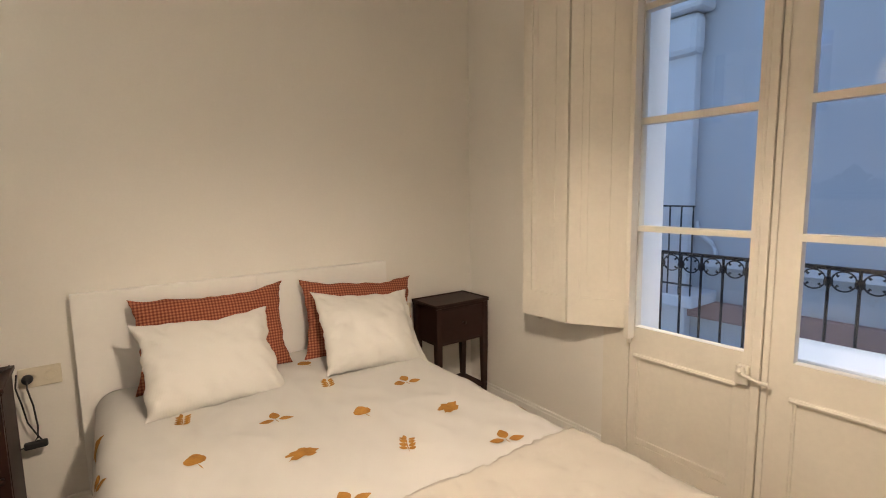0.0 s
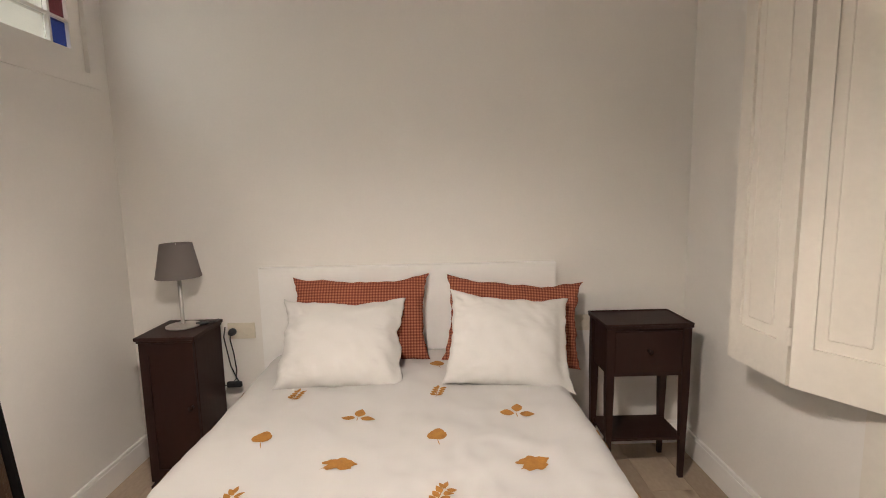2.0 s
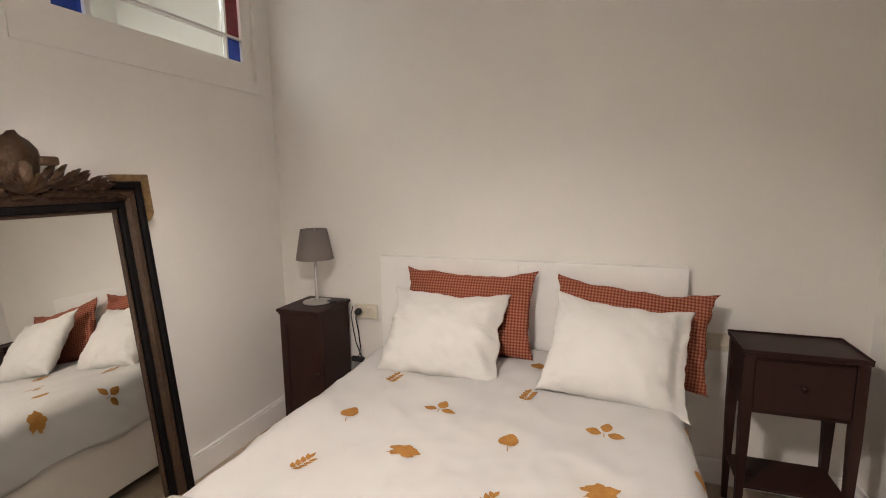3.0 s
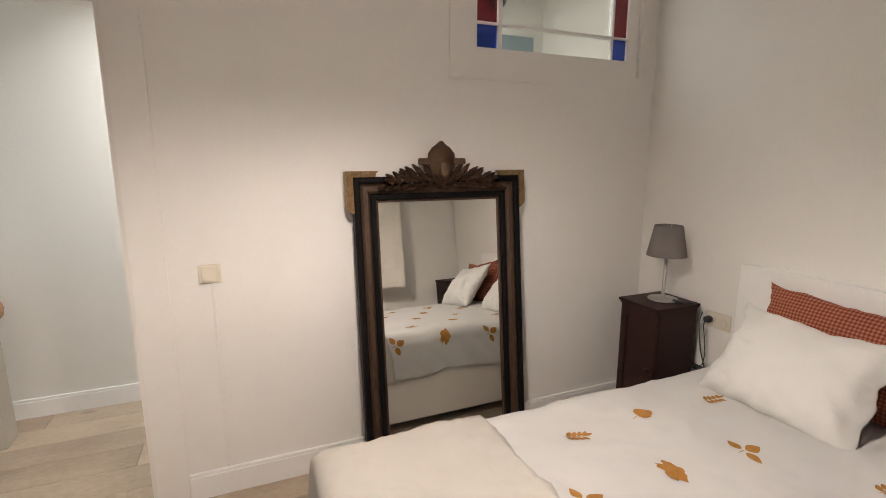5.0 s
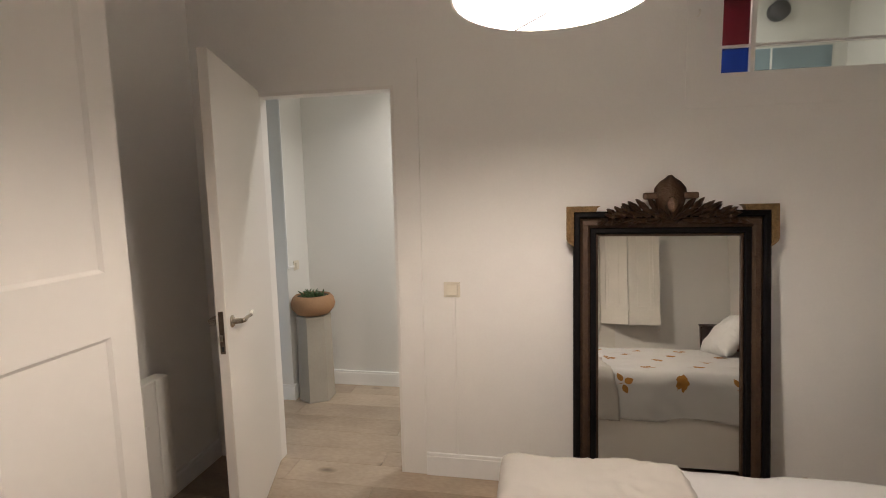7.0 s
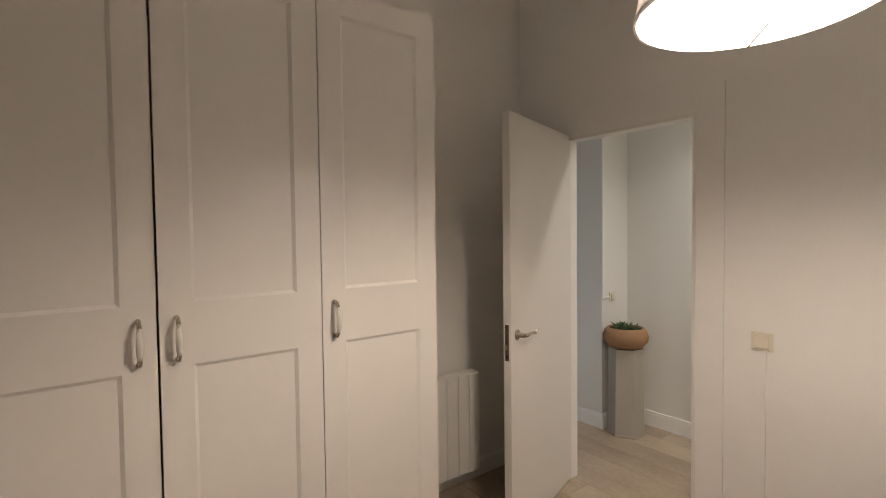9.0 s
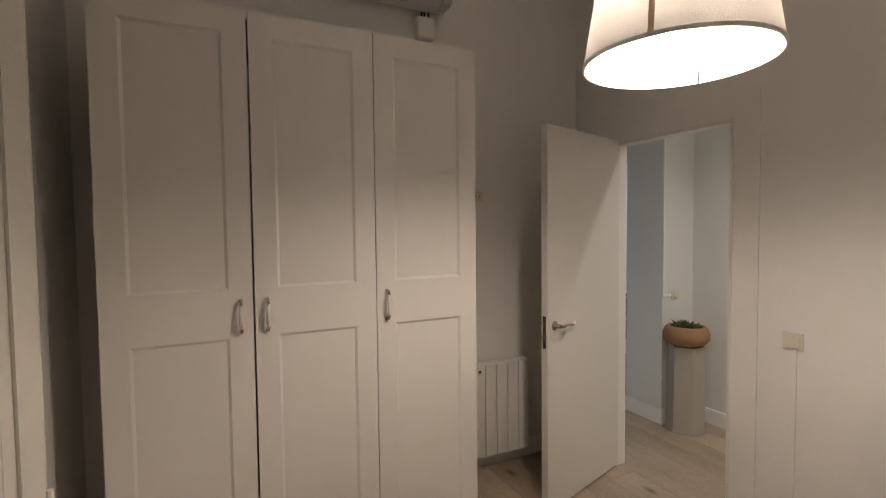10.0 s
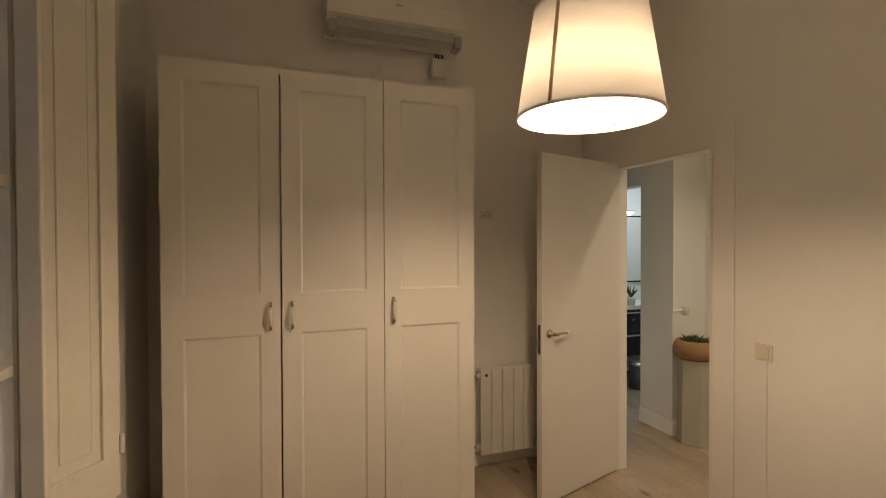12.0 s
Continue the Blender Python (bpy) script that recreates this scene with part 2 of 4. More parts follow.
def thing(name, m, label, category, group="", kind=""):
    ob = new(name)
    ob.empty_display_size = 0.1
    ob.matrix_basis = m
    return tagged(ob, label, category, group, kind)


def setting(ob, label, category):
    return tagged(ob, label, category, kind="structure")


def box(x0, x1, y0, y1, z0, z1, bevel=0.0, bm=None, seg=2):
    own = bmesh.new()
    bmesh.ops.create_cube(own, size=1)
    for v in own.verts:
        v.co = Vector((x0 + (v.co.x + 0.5) * (x1 - x0), y0 + (v.co.y + 0.5) * (y1 - y0), z0 + (v.co.z + 0.5) * (z1 - z0)))
    if bevel:
        bmesh.ops.bevel(own, geom=own.edges[:], offset=bevel, segments=seg, affect="EDGES", profile=0.5)
    return join(bm, own)


def join(bm, own):
    """Adds the bmesh own to bm, and gives back the sum."""
    if bm is None:
        return own
    me = bpy.data.meshes.new("tmp")
    own.to_mesh(me)
    own.free()
    bm.from_mesh(me)
    bpy.data.meshes.remove(me)
    return bm


def lathe(profile, seg=32, bm=None, at=(0, 0, 0), cap=True):
    """A body of revolution about z from (radius, height) pairs."""
    own = bmesh.new()
    rings = []
    for r, z in profile:
        rings.append([own.verts.new((at[0] + r * math.cos(6.28319 * i / seg), at[1] + r * math.sin(6.28319 * i / seg), at[2] + z)) for i in range(seg)])
    for a, b in zip(rings, rings[1:]):
        for i in range(seg):
            own.faces.new((a[i], a[(i + 1) % seg], b[(i + 1) % seg], b[i]))
    if cap:
        own.faces.new(rings[0][::-1])
        own.faces.new(rings[-1])
    return join(bm, own)


def tube(points, r, seg=10, bm=None, cap=True):
    """A round bar along points; r is one radius or one for each point."""
    own = bmesh.new()
    pts = [Vector(p) for p in points]
    rs = r if isinstance(r, (list, tuple)) else [r] * len(pts)
    rings = []
    for i, p in enumerate(pts):
        d = (pts[min(i + 1, len(pts) - 1)] - pts[max(i - 1, 0)]).normalized()
        up = Vector((0, 0, 1)) if abs(d.z) < 0.9 else Vector((1, 0, 0))
        a = d.cross(up).normalized()
        b = d.cross(a).normalized()
        rings.append([own.verts.new(p + rs[i] * (a * math.cos(6.28319 * k / seg) + b * math.sin(6.28319 * k / seg))) for k in range(seg)])
    for a, b in zip(rings, rings[1:]):
        for k in range(seg):
            own.faces.new((a[k], a[(k + 1) % seg], b[(k + 1) % seg], b[k]))
    if cap:
        own.faces.new(rings[0][::-1])
        own.faces.new(rings[-1])
    return join(bm, own)


def slab(axis, a0, a1, u0, u1, z0, z1, holes=(), bm=None):
    """An upright slab from a0 to a1 along axis ('x' or 'y'), over u and z, with openings (u0, u1, z0, z1) right through it."""
    own = bmesh.new()
    us = sorted({u0, u1, *[h[0] for h in holes], *[h[1] for h in holes]})
    zs = sorted({z0, z1, *[h[2] for h in holes], *[h[3] for h in holes]})
    us = [u for u in us if u0 <= u <= u1]
    zs = [z for z in zs if z0 <= z <= z1]

    def full(i, j):
        if not (0 <= i < len(us) - 1 and 0 <= j < len(zs) - 1):
            return False
        cu, cz = (us[i] + us[i + 1]) / 2, (zs[j] + zs[j + 1]) / 2
        return not any(h[0] < cu < h[1] and h[2] < cz < h[3] for h in holes)

    def put(*corners):
        own.faces.new([own.verts.new((a, u, z) if axis == "x" else (u, a, z)) for a, u, z in corners])

    for i in range(len(us) - 1):
        for j in range(len(zs) - 1):
            if not full(i, j):
                continue
            p, q, r, s = us[i], us[i + 1], zs[j], zs[j + 1]
            put((a0, p, r), (a0, q, r), (a0, q, s), (a0, p, s))
            put((a1, p, r), (a1, q, r), (a1, q, s), (a1, p, s))
            if not full(i - 1, j):
                put((a0, p, r), (a1, p, r), (a1, p, s), (a0, p, s))
            if not full(i + 1, j):
                put((a0, q, r), (a1, q, r), (a1, q, s), (a0, q, s))
            if not full(i, j - 1):
                put((a0, p, r), (a1, p, r), (a1, q, r), (a0, q, r))
            if not full(i, j + 1):
                put((a0, p, s), (a1, p, s), (a1, q, s), (a0, q, s))
    bmesh.ops.remove_doubles(own, verts=own.verts, dist=0.0005)
    return join(bm, own)


# ---- the shell of the rooms ----
XW, XE, YN, YS, TOP = -0.85, 1.96, 2.69, -1.03, 3.2
HX, HTOP = -1.975, 2.72
DOOR = (-0.655, 0.085, -0.05, 2.02)
TRANSOM = (1.50, 2.57, 1.905, 2.74)
WINDOW = (0.38, 1.52, -0.05, 2.62)

setting(part("wall_west", slab("x", XW - 0.065, XW, YS - 0.1, YN, -0.05, TOP, [DOOR, TRANSOM]), WALL),
        "warm white plastered wall with a doorway and an inner window", "wall")
setting(part("window_reveal", slab("x", XE + 0.056, XE + 0.3095, WINDOW[0] + 0.0005, WINDOW[1] - 0.0005, -0.045, WINDOW[3] - 0.0005,
                                   [(WINDOW[0] + 0.006, WINDOW[1] - 0.006, -0.06, WINDOW[3] - 0.006)]), EXTERIOR_WHITE), "white rendered outer reveal of the window", "window reveal")
setting(part("wall_north", slab("y", YN, YN + 0.15, HX - 0.1, XE + 0.31, -0.05, TOP), WALL), "warm white plastered wall behind the bed", "wall")
setting(part("wall_south", slab("y", YS - 0.1, YS, XW, XE + 0.31, -0.05, TOP), WALL), "warm white plastered wall behind the wardrobe", "wall")
setting(part("wall_east", slab("x", XE, XE + 0.31, YS, YN, -0.05, TOP, [WINDOW]), WALL), "warm white plastered wall with a tall balcony window", "wall")
setting(part("ceiling", box(XW - 0.065, XE + 0.31, YS - 0.1, YN + 0.15, TOP, TOP + 0.1), CEILING), "plain off-white plastered ceiling", "ceiling")
setting(part("ceiling_hall", box(-3.1, XW - 0.065, -2.75, YN + 0.15, HTOP, HTOP + 0.1), CEILING), "plain white hall ceiling", "ceiling")
setting(part("wall_hall_far", slab("x", HX - 0.1, HX, -0.965, YN, -0.05, HTOP), HALL_WALL), "white plastered hall wall", "wall")
setting(part("wall_hall_block", box(HX - 0.1, -1.636, -1.31, -0.965, -0.05, HTOP), HALL_WALL), "white boxed-out wall pier in the hall", "wall")
setting(part("wall_bath_front", slab("x", HX - 0.02, -1.86, -2.62, -1.31, -0.05, HTOP, [(-2.3, -1.311, -0.06, 2.04)]), HALL_WALL),
        "white wall with an opening into the washroom", "wall")
setting(part("wall_bath_back", box(-3.1, XW - 0.12, -2.75, -2.62, -0.05, HTOP), HALL_WALL), "white washroom wall", "wall")
setting(part("wall_bath_side", box(-3.1, -3.0, -2.62, -0.95, -0.05, HTOP), HALL_WALL), "white washroom side wall", "wall")
setting(part("wall_bath_north", box(-3.0, HX - 0.1, -1.05, -0.95, -0.05, HTOP), HALL_WALL), "white washroom partition wall", "wall")
setting(part("wall_hall_south", box(XW - 0.12, XW, -2.62, YS - 0.1, -0.05, HTOP), HALL_WALL), "plain white hall wall", "wall")


def skirting(name, axis, a0, a1, u0, u1, h=0.108, label="white painted wooden skirting board"):
    """A skirting board with a rounded top edge."""
    t = (a0, a1, u0, u1) if axis == "x" else (u0, u1, a0, a1)
    bm = box(*t, -0.002, h - 0.018, 0.002)
    m = (a1 - a0) * 0.3
    t2 = (a0 + m * 0.4, a1 - m * 0.4, u0, u1) if axis == "x" else (u0, u1, a0 + m * 0.4, a1 - m * 0.4)
    box(*t2, h - 0.019, h, 0.004, bm)
    return setting(part(name, bm, TRIM), label, "skirting board")


skirting("baseboard", "x", XW + 0.0005, XW + 0.018, 0.212, YN, 0.124)
skirting("baseboard", "y", YN - 0.016, YN - 0.0005, XW + 0.018, XE - 0.018, 0.124)
skirting("baseboard", "x", XE - 0.018, XE - 0.0005, 1.62, YN, 0.124)
skirting("baseboard", "x", XE - 0.016, XE - 0.0005, YS, 0.28)
skirting("baseboard", "y", YS + 0.0005, YS + 0.016, XW, XE - 0.016)
skirting("baseboard", "x", HX + 0.0005, HX + 0.016, -0.949, YN, 0.115)
skirting("baseboard", "x", -1.6355, -1.620, -1.31, -0.949, 0.115)
skirting("baseboard", "y", -0.9645, -0.949, HX + 0.016, -1.636, 0.115)

# door casing: a flat painted band round the doorway, and the lining of its reveal
bm = slab("x", XW + 0.0005, XW + 0.010, -0.78, 0.210, -0.005, 2.145, [(-0.665, 0.085, -0.1, 2.02)])
setting(part("door_casing", bm, WALL), "off-white painted flat casing round the doorway", "door frame")
bm = slab("x", XW - 0.068, XW + 0.012, -0.66, 0.088, -0.005, 2.025, [(-0.643, 0.072, -0.1, 2.008)])
setting(part("door_lining", bm, LACQUER), "off-white painted wooden door lining", "door frame")

# ---- the inner window with coloured panes ----
tw = thing("window_1", pose(XW - 0.035, 2.035, 1.905), "painted inner window with red, blue and clear panes", "window", kind="structure")
HOLES = []
ROWS_Z = ((0.088, 0.195), (0.205, 0.60), (0.61, 0.717))
COLS_Y = ((-0.450, -0.335), (-0.315, 0.350), (0.362, 0.462))
for z0, z1 in ROWS_Z:
    for y0, y1 in COLS_Y:
        HOLES.append((y0, y1, z0, z1))
part("window_frame", slab("x", -0.02, 0.02, -0.534, 0.534, 0.001, 0.833, HOLES), WALL, tw)
part("window_casing", slab("x", 0.0355, 0.041, -0.60, 0.60, -0.06, 0.88, [(-0.534, 0.534, 0.0, 0.833)]), WALL, tw)
for j, (z0, z1) in enumerate(ROWS_Z):
    for i, (y0, y1) in enumerate(COLS_Y):
        g = FROST if i == 1 else (RED_GLASS if j == 1 else BLUE_GLASS)
        pane = part("pane", box(-0.003, 0.003, y0 + 0.0005, y1 - 0.0005, z0 + 0.0005, z1 - 0.0005), g, tw,
                    {FROST: "clear rolled glass pane", RED_GLASS: "dark red glass pane", BLUE_GLASS: "deep blue glass pane"}[g])
        pane.visible_shadow = False
bm = tube([(0.045, -0.56, 0.33), (0.066, -0.56, 0.33), (0.068, -0.56, 0.35)], 0.006, 8)
part("latch", bm, OLD_PAINT, tw, "small painted window catch")

# ---- the balcony window ----
bw = thing("window_2", pose(XE, 0.95, 0), "tall cream-painted balcony window with two glazed leaves", "window", kind="structure")
part("window_frame", slab("x", -0.018, 0.05, -0.575, 0.575, -0.003, 2.625, [(-0.525, 0.525, -0.1, 2.56)]), OLD_PAINT, bw)
bm = slab("x", -0.012, -0.0005, -0.67, 0.67, -0.003, 2.72, [(-0.575, 0.575, -0.1, 2.625)])
part("window_casing", bm, OLD_PAINT, bw)
for side in (1, -1):
    def yy(a, b):
        return (a, b) if side == 1 else (-b, -a)
    y0, y1 = yy(0.004, 0.522)
    zr = ((0.741, 1.190), (1.216, 1.669), (1.698, 2.155), (2.183, 2.50))
    if side == 1:
        holes = [(0.028, 0.496, *z) for z in zr] + [(0.06, 0.485, 0.165, 0.60)]
    else:
        holes = [(-0.497, -0.137, *z) for z in zr] + [(-0.485, -0.145, 0.165, 0.60)]
    leaf = part("window_leaf", slab("x", -0.014, 0.030, y0, y1, 0.006, 2.555, holes), OLD_PAINT, bw)
    for h in holes[:-1]:
        pn = part("pane", box(0.006, 0.010, h[0] - 0.002, h[1] + 0.002, h[2] - 0.002, h[3] + 0.002), GLASS, leaf, "clear window glass pane")
        pn.visible_shadow = False
    # raised field and bead of the lower panel
    h = holes[-1]
    bm = box(-0.004, 0.018, h[0] - 0.004, h[1] + 0.004, h[2] - 0.004, h[3] + 0.004)
    part("panel", bm, OLD_PAINT, leaf)
    bm = None
    bm = tube([(-0.014, h[0] - 0.012, h[3] + 0.002), (-0.014, h[1] + 0.012, h[3] + 0.002)], 0.011, 8, bm)
    for y in (h[0] + 0.004, h[1] - 0.004):
        bm = tube([(-0.006, y, h[2]), (-0.006, y, h[3])], 0.006, 8, bm)
    bm = box(-0.012, -0.003, h[0], h[1], h[2], h[2] + 0.03, 0.004, bm)
    part("panel_moulding", bm, OLD_PAINT, leaf)
    for z in (0.69, 1.69, 2.35):
        part("hinge", lathe([(0.009, -0.035), (0.011, -0.03), (0.011, 0.03), (0.009, 0.035)], 10, None, (-0.020, side * 0.526, z)), OLD_PAINT, leaf)
for y0, y1 in ((0.493, 0.516), (-0.516, -0.493)):
    part("shutter_batten", box(-0.078, -0.027, y0, y1, 0.69, 2.66, 0.003), OLD_PAINT, bw, "cream-painted batten carrying the shutter")
bm = None
for dy, w, d in ((-0.052, 0.022, 0.012), (-0.024, 0.03, 0.022), (0.0, 0.016, 0.012)):
    bm = box(-0.014 - d, -0.0145, dy - w / 2, dy + w / 2, 0.01, 2.55, 0.004, bm)
part("meeting_stile", bm, OLD_PAINT, bw)
bm = lathe([(0.014, 0), (0.018, 0.012), (0.012, 0.03)], 12, None, (-0.055, 0.02, 0.665))
tube([(-0.055, 0.02, 0.675), (-0.07, 0.0, 0.668), (-0.07, -0.05, 0.655), (-0.06, -0.075, 0.65)], [0.008, 0.008, 0.007, 0.009], 8, bm)
box(-0.05, -0.03, -0.005, 0.045, 0.62, 0.70, 0.005, bm)
part("latch", bm, OLD_PAINT, bw, "cream-painted turning latch")


def shutter(hinge, fold, end, label):
    """Two folding leaves with sunk panels: one swung out from the window frame, one folded on from it."""
    high = 1.93
    th = thing("window_shutter", pose(hinge[0], hinge[1], 0.727), label, "shutter", "shutters of the balcony window")
    base = Vector((hinge[0], hinge[1], 0))
    room = Vector((-1, 0, 0))
    for p0, p1 in ((hinge, fold), (fold, end)):
        a, b = Vector((*p0, 0)) - base, Vector((*p1, 0)) - base
        along = (b - a).normalized()
        out = Vector((-along.y, along.x, 0))
        if out.dot(room) < 0:
            out = -out
        turn = Matrix(((along.x, out.x, 0, a.x), (along.y, out.y, 0, a.y), (0, 0, 1, 0), (0, 0, 0, 1)))
        w = (b - a).length - 0.006
        hole = (0.055, w - 0.055, 0.135, high - 0.085)
        own = slab("y", -0.022, 0.0, 0.006, w, 0, high, [hole])
        bmesh.ops.transform(own, matrix=turn, verts=own.verts)
        leaf = part("shutter_leaf", own, OLD_PAINT, th)
        own = box(hole[0] - 0.002, hole[1] + 0.002, -0.018, -0.010, hole[2] - 0.002, hole[3] + 0.002)
        # raised field with a sloped border
        box(hole[0] + 0.030, hole[1] - 0.030, -0.012, -0.0078, hole[2] + 0.035, hole[3] - 0.035, 0.004, own, 1)
        bmesh.ops.transform(own, matrix=turn, verts=own.verts)
        part("panel", own, OLD_PAINT, leaf)
        for z in (0.16, high - 0.16):
            own = lathe([(0.006, -0.03), (0.0075, -0.028), (0.0075, 0.028), (0.006, 0.03)], 8, None, (0.0, 0.003, z))
            bmesh.ops.transform(own, matrix=turn, verts=own.verts)
            part("hinge", own, OLD_PAINT, leaf)
    return th


shutter((1.928, 1.480), (1.778, 1.718), (1.764, 2.008), "cream-painted folding wooden shutter standing half open beside the window")
shutter((1.928, 0.420), (1.782, 0.185), (1.895, -0.075), "cream-painted folding wooden shutter folded back towards the wall")

# ---- the door leaf ----
dl = thing("door_1", pose(-0.862, -0.648, 0.008, 0, 0, 17.5), "white painted flush wooden door standing open into the bedroom", "door", kind="structure")
part("door_leaf", box(0.004, 0.776, -0.035, 0.005, 0, 2.03, 0.003), DOOR_PAINT, dl)
HZ = 0.988
for s in (1, -1):
    y = 0.005 if s == 1 else -0.035
    bm = lathe([(0.025, 0), (0.026, 0.004), (0.020, 0.009), (0.012, 0.012), (0.0105, 0.04)], 20)
    bmesh.ops.rotate(bm, verts=bm.verts, matrix=Matrix.Rotation(radians(-90 * s), 3, "X"))
    bmesh.ops.translate(bm, verts=bm.verts, vec=(0.715, y, HZ))
    tube([(0.715, y + s * 0.040, HZ), (0.700, y + s * 0.047, HZ), (0.66, y + s * 0.048, HZ + 0.004), (0.61, y + s * 0.047, HZ - 0.002), (0.592, y + s * 0.043, HZ + 0.005)],
         [0.009, 0.0095, 0.0065, 0.0075, 0.005], 10, bm)
    grip = part("door_handle", bm, BRASS, dl, "dull brass lever handle", True)
    part("grip_end", tube([(0.612, y + s * 0.047, HZ - 0.001), (0.60, y + s * 0.046, HZ + 0.002), (0.582, y + s * 0.043, HZ + 0.007), (0.574, y + s * 0.042, HZ + 0.010)],
                          [0.0085, 0.0095, 0.0085, 0.004], 10), CERAMIC, grip, "ivory ceramic lever tip", True)
part("lock_plate", box(0.7755, 0.778, -0.025, -0.006, HZ - 0.115, HZ + 0.055, 0.001), OLD_BRASS, dl, "tarnished brass lock plate")
part("key_slot", box(0.7775, 0.7785, -0.019, -0.011, HZ - 0.105, HZ - 0.085), BLACK_RUBBER, dl)
part("latch_bolt", box(0.778, 0.789, -0.02, -0.010, HZ - 0.062, HZ - 0.035, 0.002), BRASS, dl)



# ---- wall fittings ----
def wall_plate(name, m, w, h, label, category, mat=PLASTIC):
    """A plate in its own x-z plane with a raised centre, facing -y."""
    th = thing(name, m, label, category)
    part("plate", box(-w / 2, w / 2, -0.009, -0.0005, -h / 2, h / 2, 0.003), mat, th)
    return th


sw = wall_plate("light_switch", pose(XW, 0.362, 1.004, 0, 0, 90), 0.084, 0.078, "ivory plastic surface light switch with a cable channel below", "switch")
part("rocker", box(-0.030, 0.030, -0.016, -0.0085, -0.029, 0.029, 0.003), PLASTIC, sw)
part("cable_channel", box(0.004, 0.017, -0.009, -0.0005, -0.892, -0.038, 0.002), WALL, sw, "thin white cable channel down the wall")

for x, lab in ((-0.306, "ivory double wall socket with a black plug in it"), (1.405, "ivory double wall socket behind the side table")):
    so = wall_plate("wall_socket", pose(x, YN, 0.664), 0.138, 0.082, lab, "socket")
    for dx in (-0.034, 0.034):
        bm = lathe([(0.021, 0), (0.021, -0.004), (0.018, -0.004), (0.018, 0.002)], 20)
        bmesh.ops.rotate(bm, verts=bm.verts, matrix=Matrix.Rotation(radians(-90), 3, "X"))
        bmesh.ops.translate(bm, verts=bm.verts, vec=(dx, -0.0135, 0))
        part("socket_outlet", bm, PLASTIC, so)
so = wall_plate("wall_socket", pose(-0.062, YS, 1.706, 0, 0, 180), 0.092, 0.060, "small ivory socket high on the wall beside the wardrobe", "socket")
for dx in (-0.012, 0.016):
    part("socket_hole", box(dx - 0.004, dx + 0.004, -0.0105, -0.0085, -0.005, 0.005, 0.001), BLACK_RUBBER, so)

cord = thing("power_cord", pose(-0.345, YN - 0.014, 0.664), "black plug and cord with an inline switch, hanging from the socket", "cable")
bm = lathe([(0.018, 0), (0.019, 0.012), (0.015, 0.03), (0.008, 0.036)], 16)
bmesh.ops.rotate(bm, verts=bm.verts, matrix=Matrix.Rotation(radians(90), 3, "X"))
part("plug", bm, BLACK_RUBBER, cord, "", True)
part("cord", tube([(0, -0.034, 0), (0.0, -0.042, -0.03), (0.012, -0.04, -0.10), (0.018, -0.035, -0.19), (0.014, -0.04, -0.235), (-0.01, -0.05, -0.26),
                   (-0.05, -0.06, -0.262)], 0.0032, 8), BLACK_RUBBER, cord, "", True)
part("cord", tube([(-0.03, -0.02, 0.03), (-0.036, -0.03, -0.02), (-0.022, -0.036, -0.09), (-0.012, -0.03, -0.17), (0.012, -0.034, -0.225), (0.03, -0.04, -0.255)], 0.003, 8),
     BLACK_RUBBER, cord, "", True)
part("cord_switch", box(-0.03, 0.045, -0.058, -0.036, -0.275, -0.245, 0.007), BLACK_RUBBER, cord)

hk = thing("shutter_hook", pose(XE, 2.03, 0.665), "small cream-painted shutter hook on the wall", "hook")
part("hook", tube([(-0.001, 0, 0), (-0.03, 0, 0), (-0.045, 0, 0.006), (-0.048, 0, 0.022)], 0.006, 8), OLD_PAINT, hk, "", True)

# ---- the radiator ----
ra = thing("radiator", pose(-0.17, -0.93, 0.12), "white enamelled aluminium radiator with flat sections, on the wall", "radiator")
for i in range(5):
    x = -0.19 + i * 0.08
    bm = box(x + 0.002, x + 0.078, 0.020, 0.034, 0.0, 0.565, 0.005)
    box(x + 0.012, x + 0.068, -0.040, -0.030, 0.0, 0.56, 0.003, bm)
    box(x + 0.034, x + 0.046, -0.032, 0.022, 0.02, 0.55, 0.0, bm)
    part("radiator_section", bm, WHITE_ENAMEL, ra)
part("top_grille", box(-0.188, 0.208, -0.036, 0.024, 0.553, 0.567, 0.004), WHITE_ENAMEL, ra)
for z in (0.045, 0.52):
    part("header_pipe", tube([(-0.19, -0.004, z), (0.225, -0.004, z)], 0.017, 12), WHITE_ENAMEL, ra, "", True)
bm = tube([(0.222, -0.004, 0.045), (0.245, -0.004, 0.045), (0.245, -0.004, 0.0), (0.245, -0.09, -0.03)], 0.010, 10)
tube([(0.222, -0.004, 0.52), (0.245, -0.004, 0.52), (0.245, -0.03, 0.50), (0.245, -0.03, 0.05)], 0.009, 10, bm)
part("feed_pipe", bm, STEEL, ra, "", True)
bm = lathe([(0.012, 0), (0.017, 0.006), (0.017, 0.03), (0.010, 0.036)], 14, None, (0.245, -0.004, 0.525))
part("valve", bm, WHITE_ENAMEL, ra, "", True)
bm = lathe([(0.010, 0), (0.010, 0.004), (0.006, 0.006)], 12)
bmesh.ops.rotate(bm, verts=bm.verts, matrix=Matrix.Rotation(radians(-90), 3, "X"))
bmesh.ops.translate(bm, verts=bm.verts, vec=(0.170, 0.034, 0.53))
part("badge", bm, DARK_GREY, ra)
for x in (-0.10, 0.12):
    part("bracket", box(x, x + 0.03, -0.100, -0.03, 0.40, 0.43), WHITE_ENAMEL, ra)


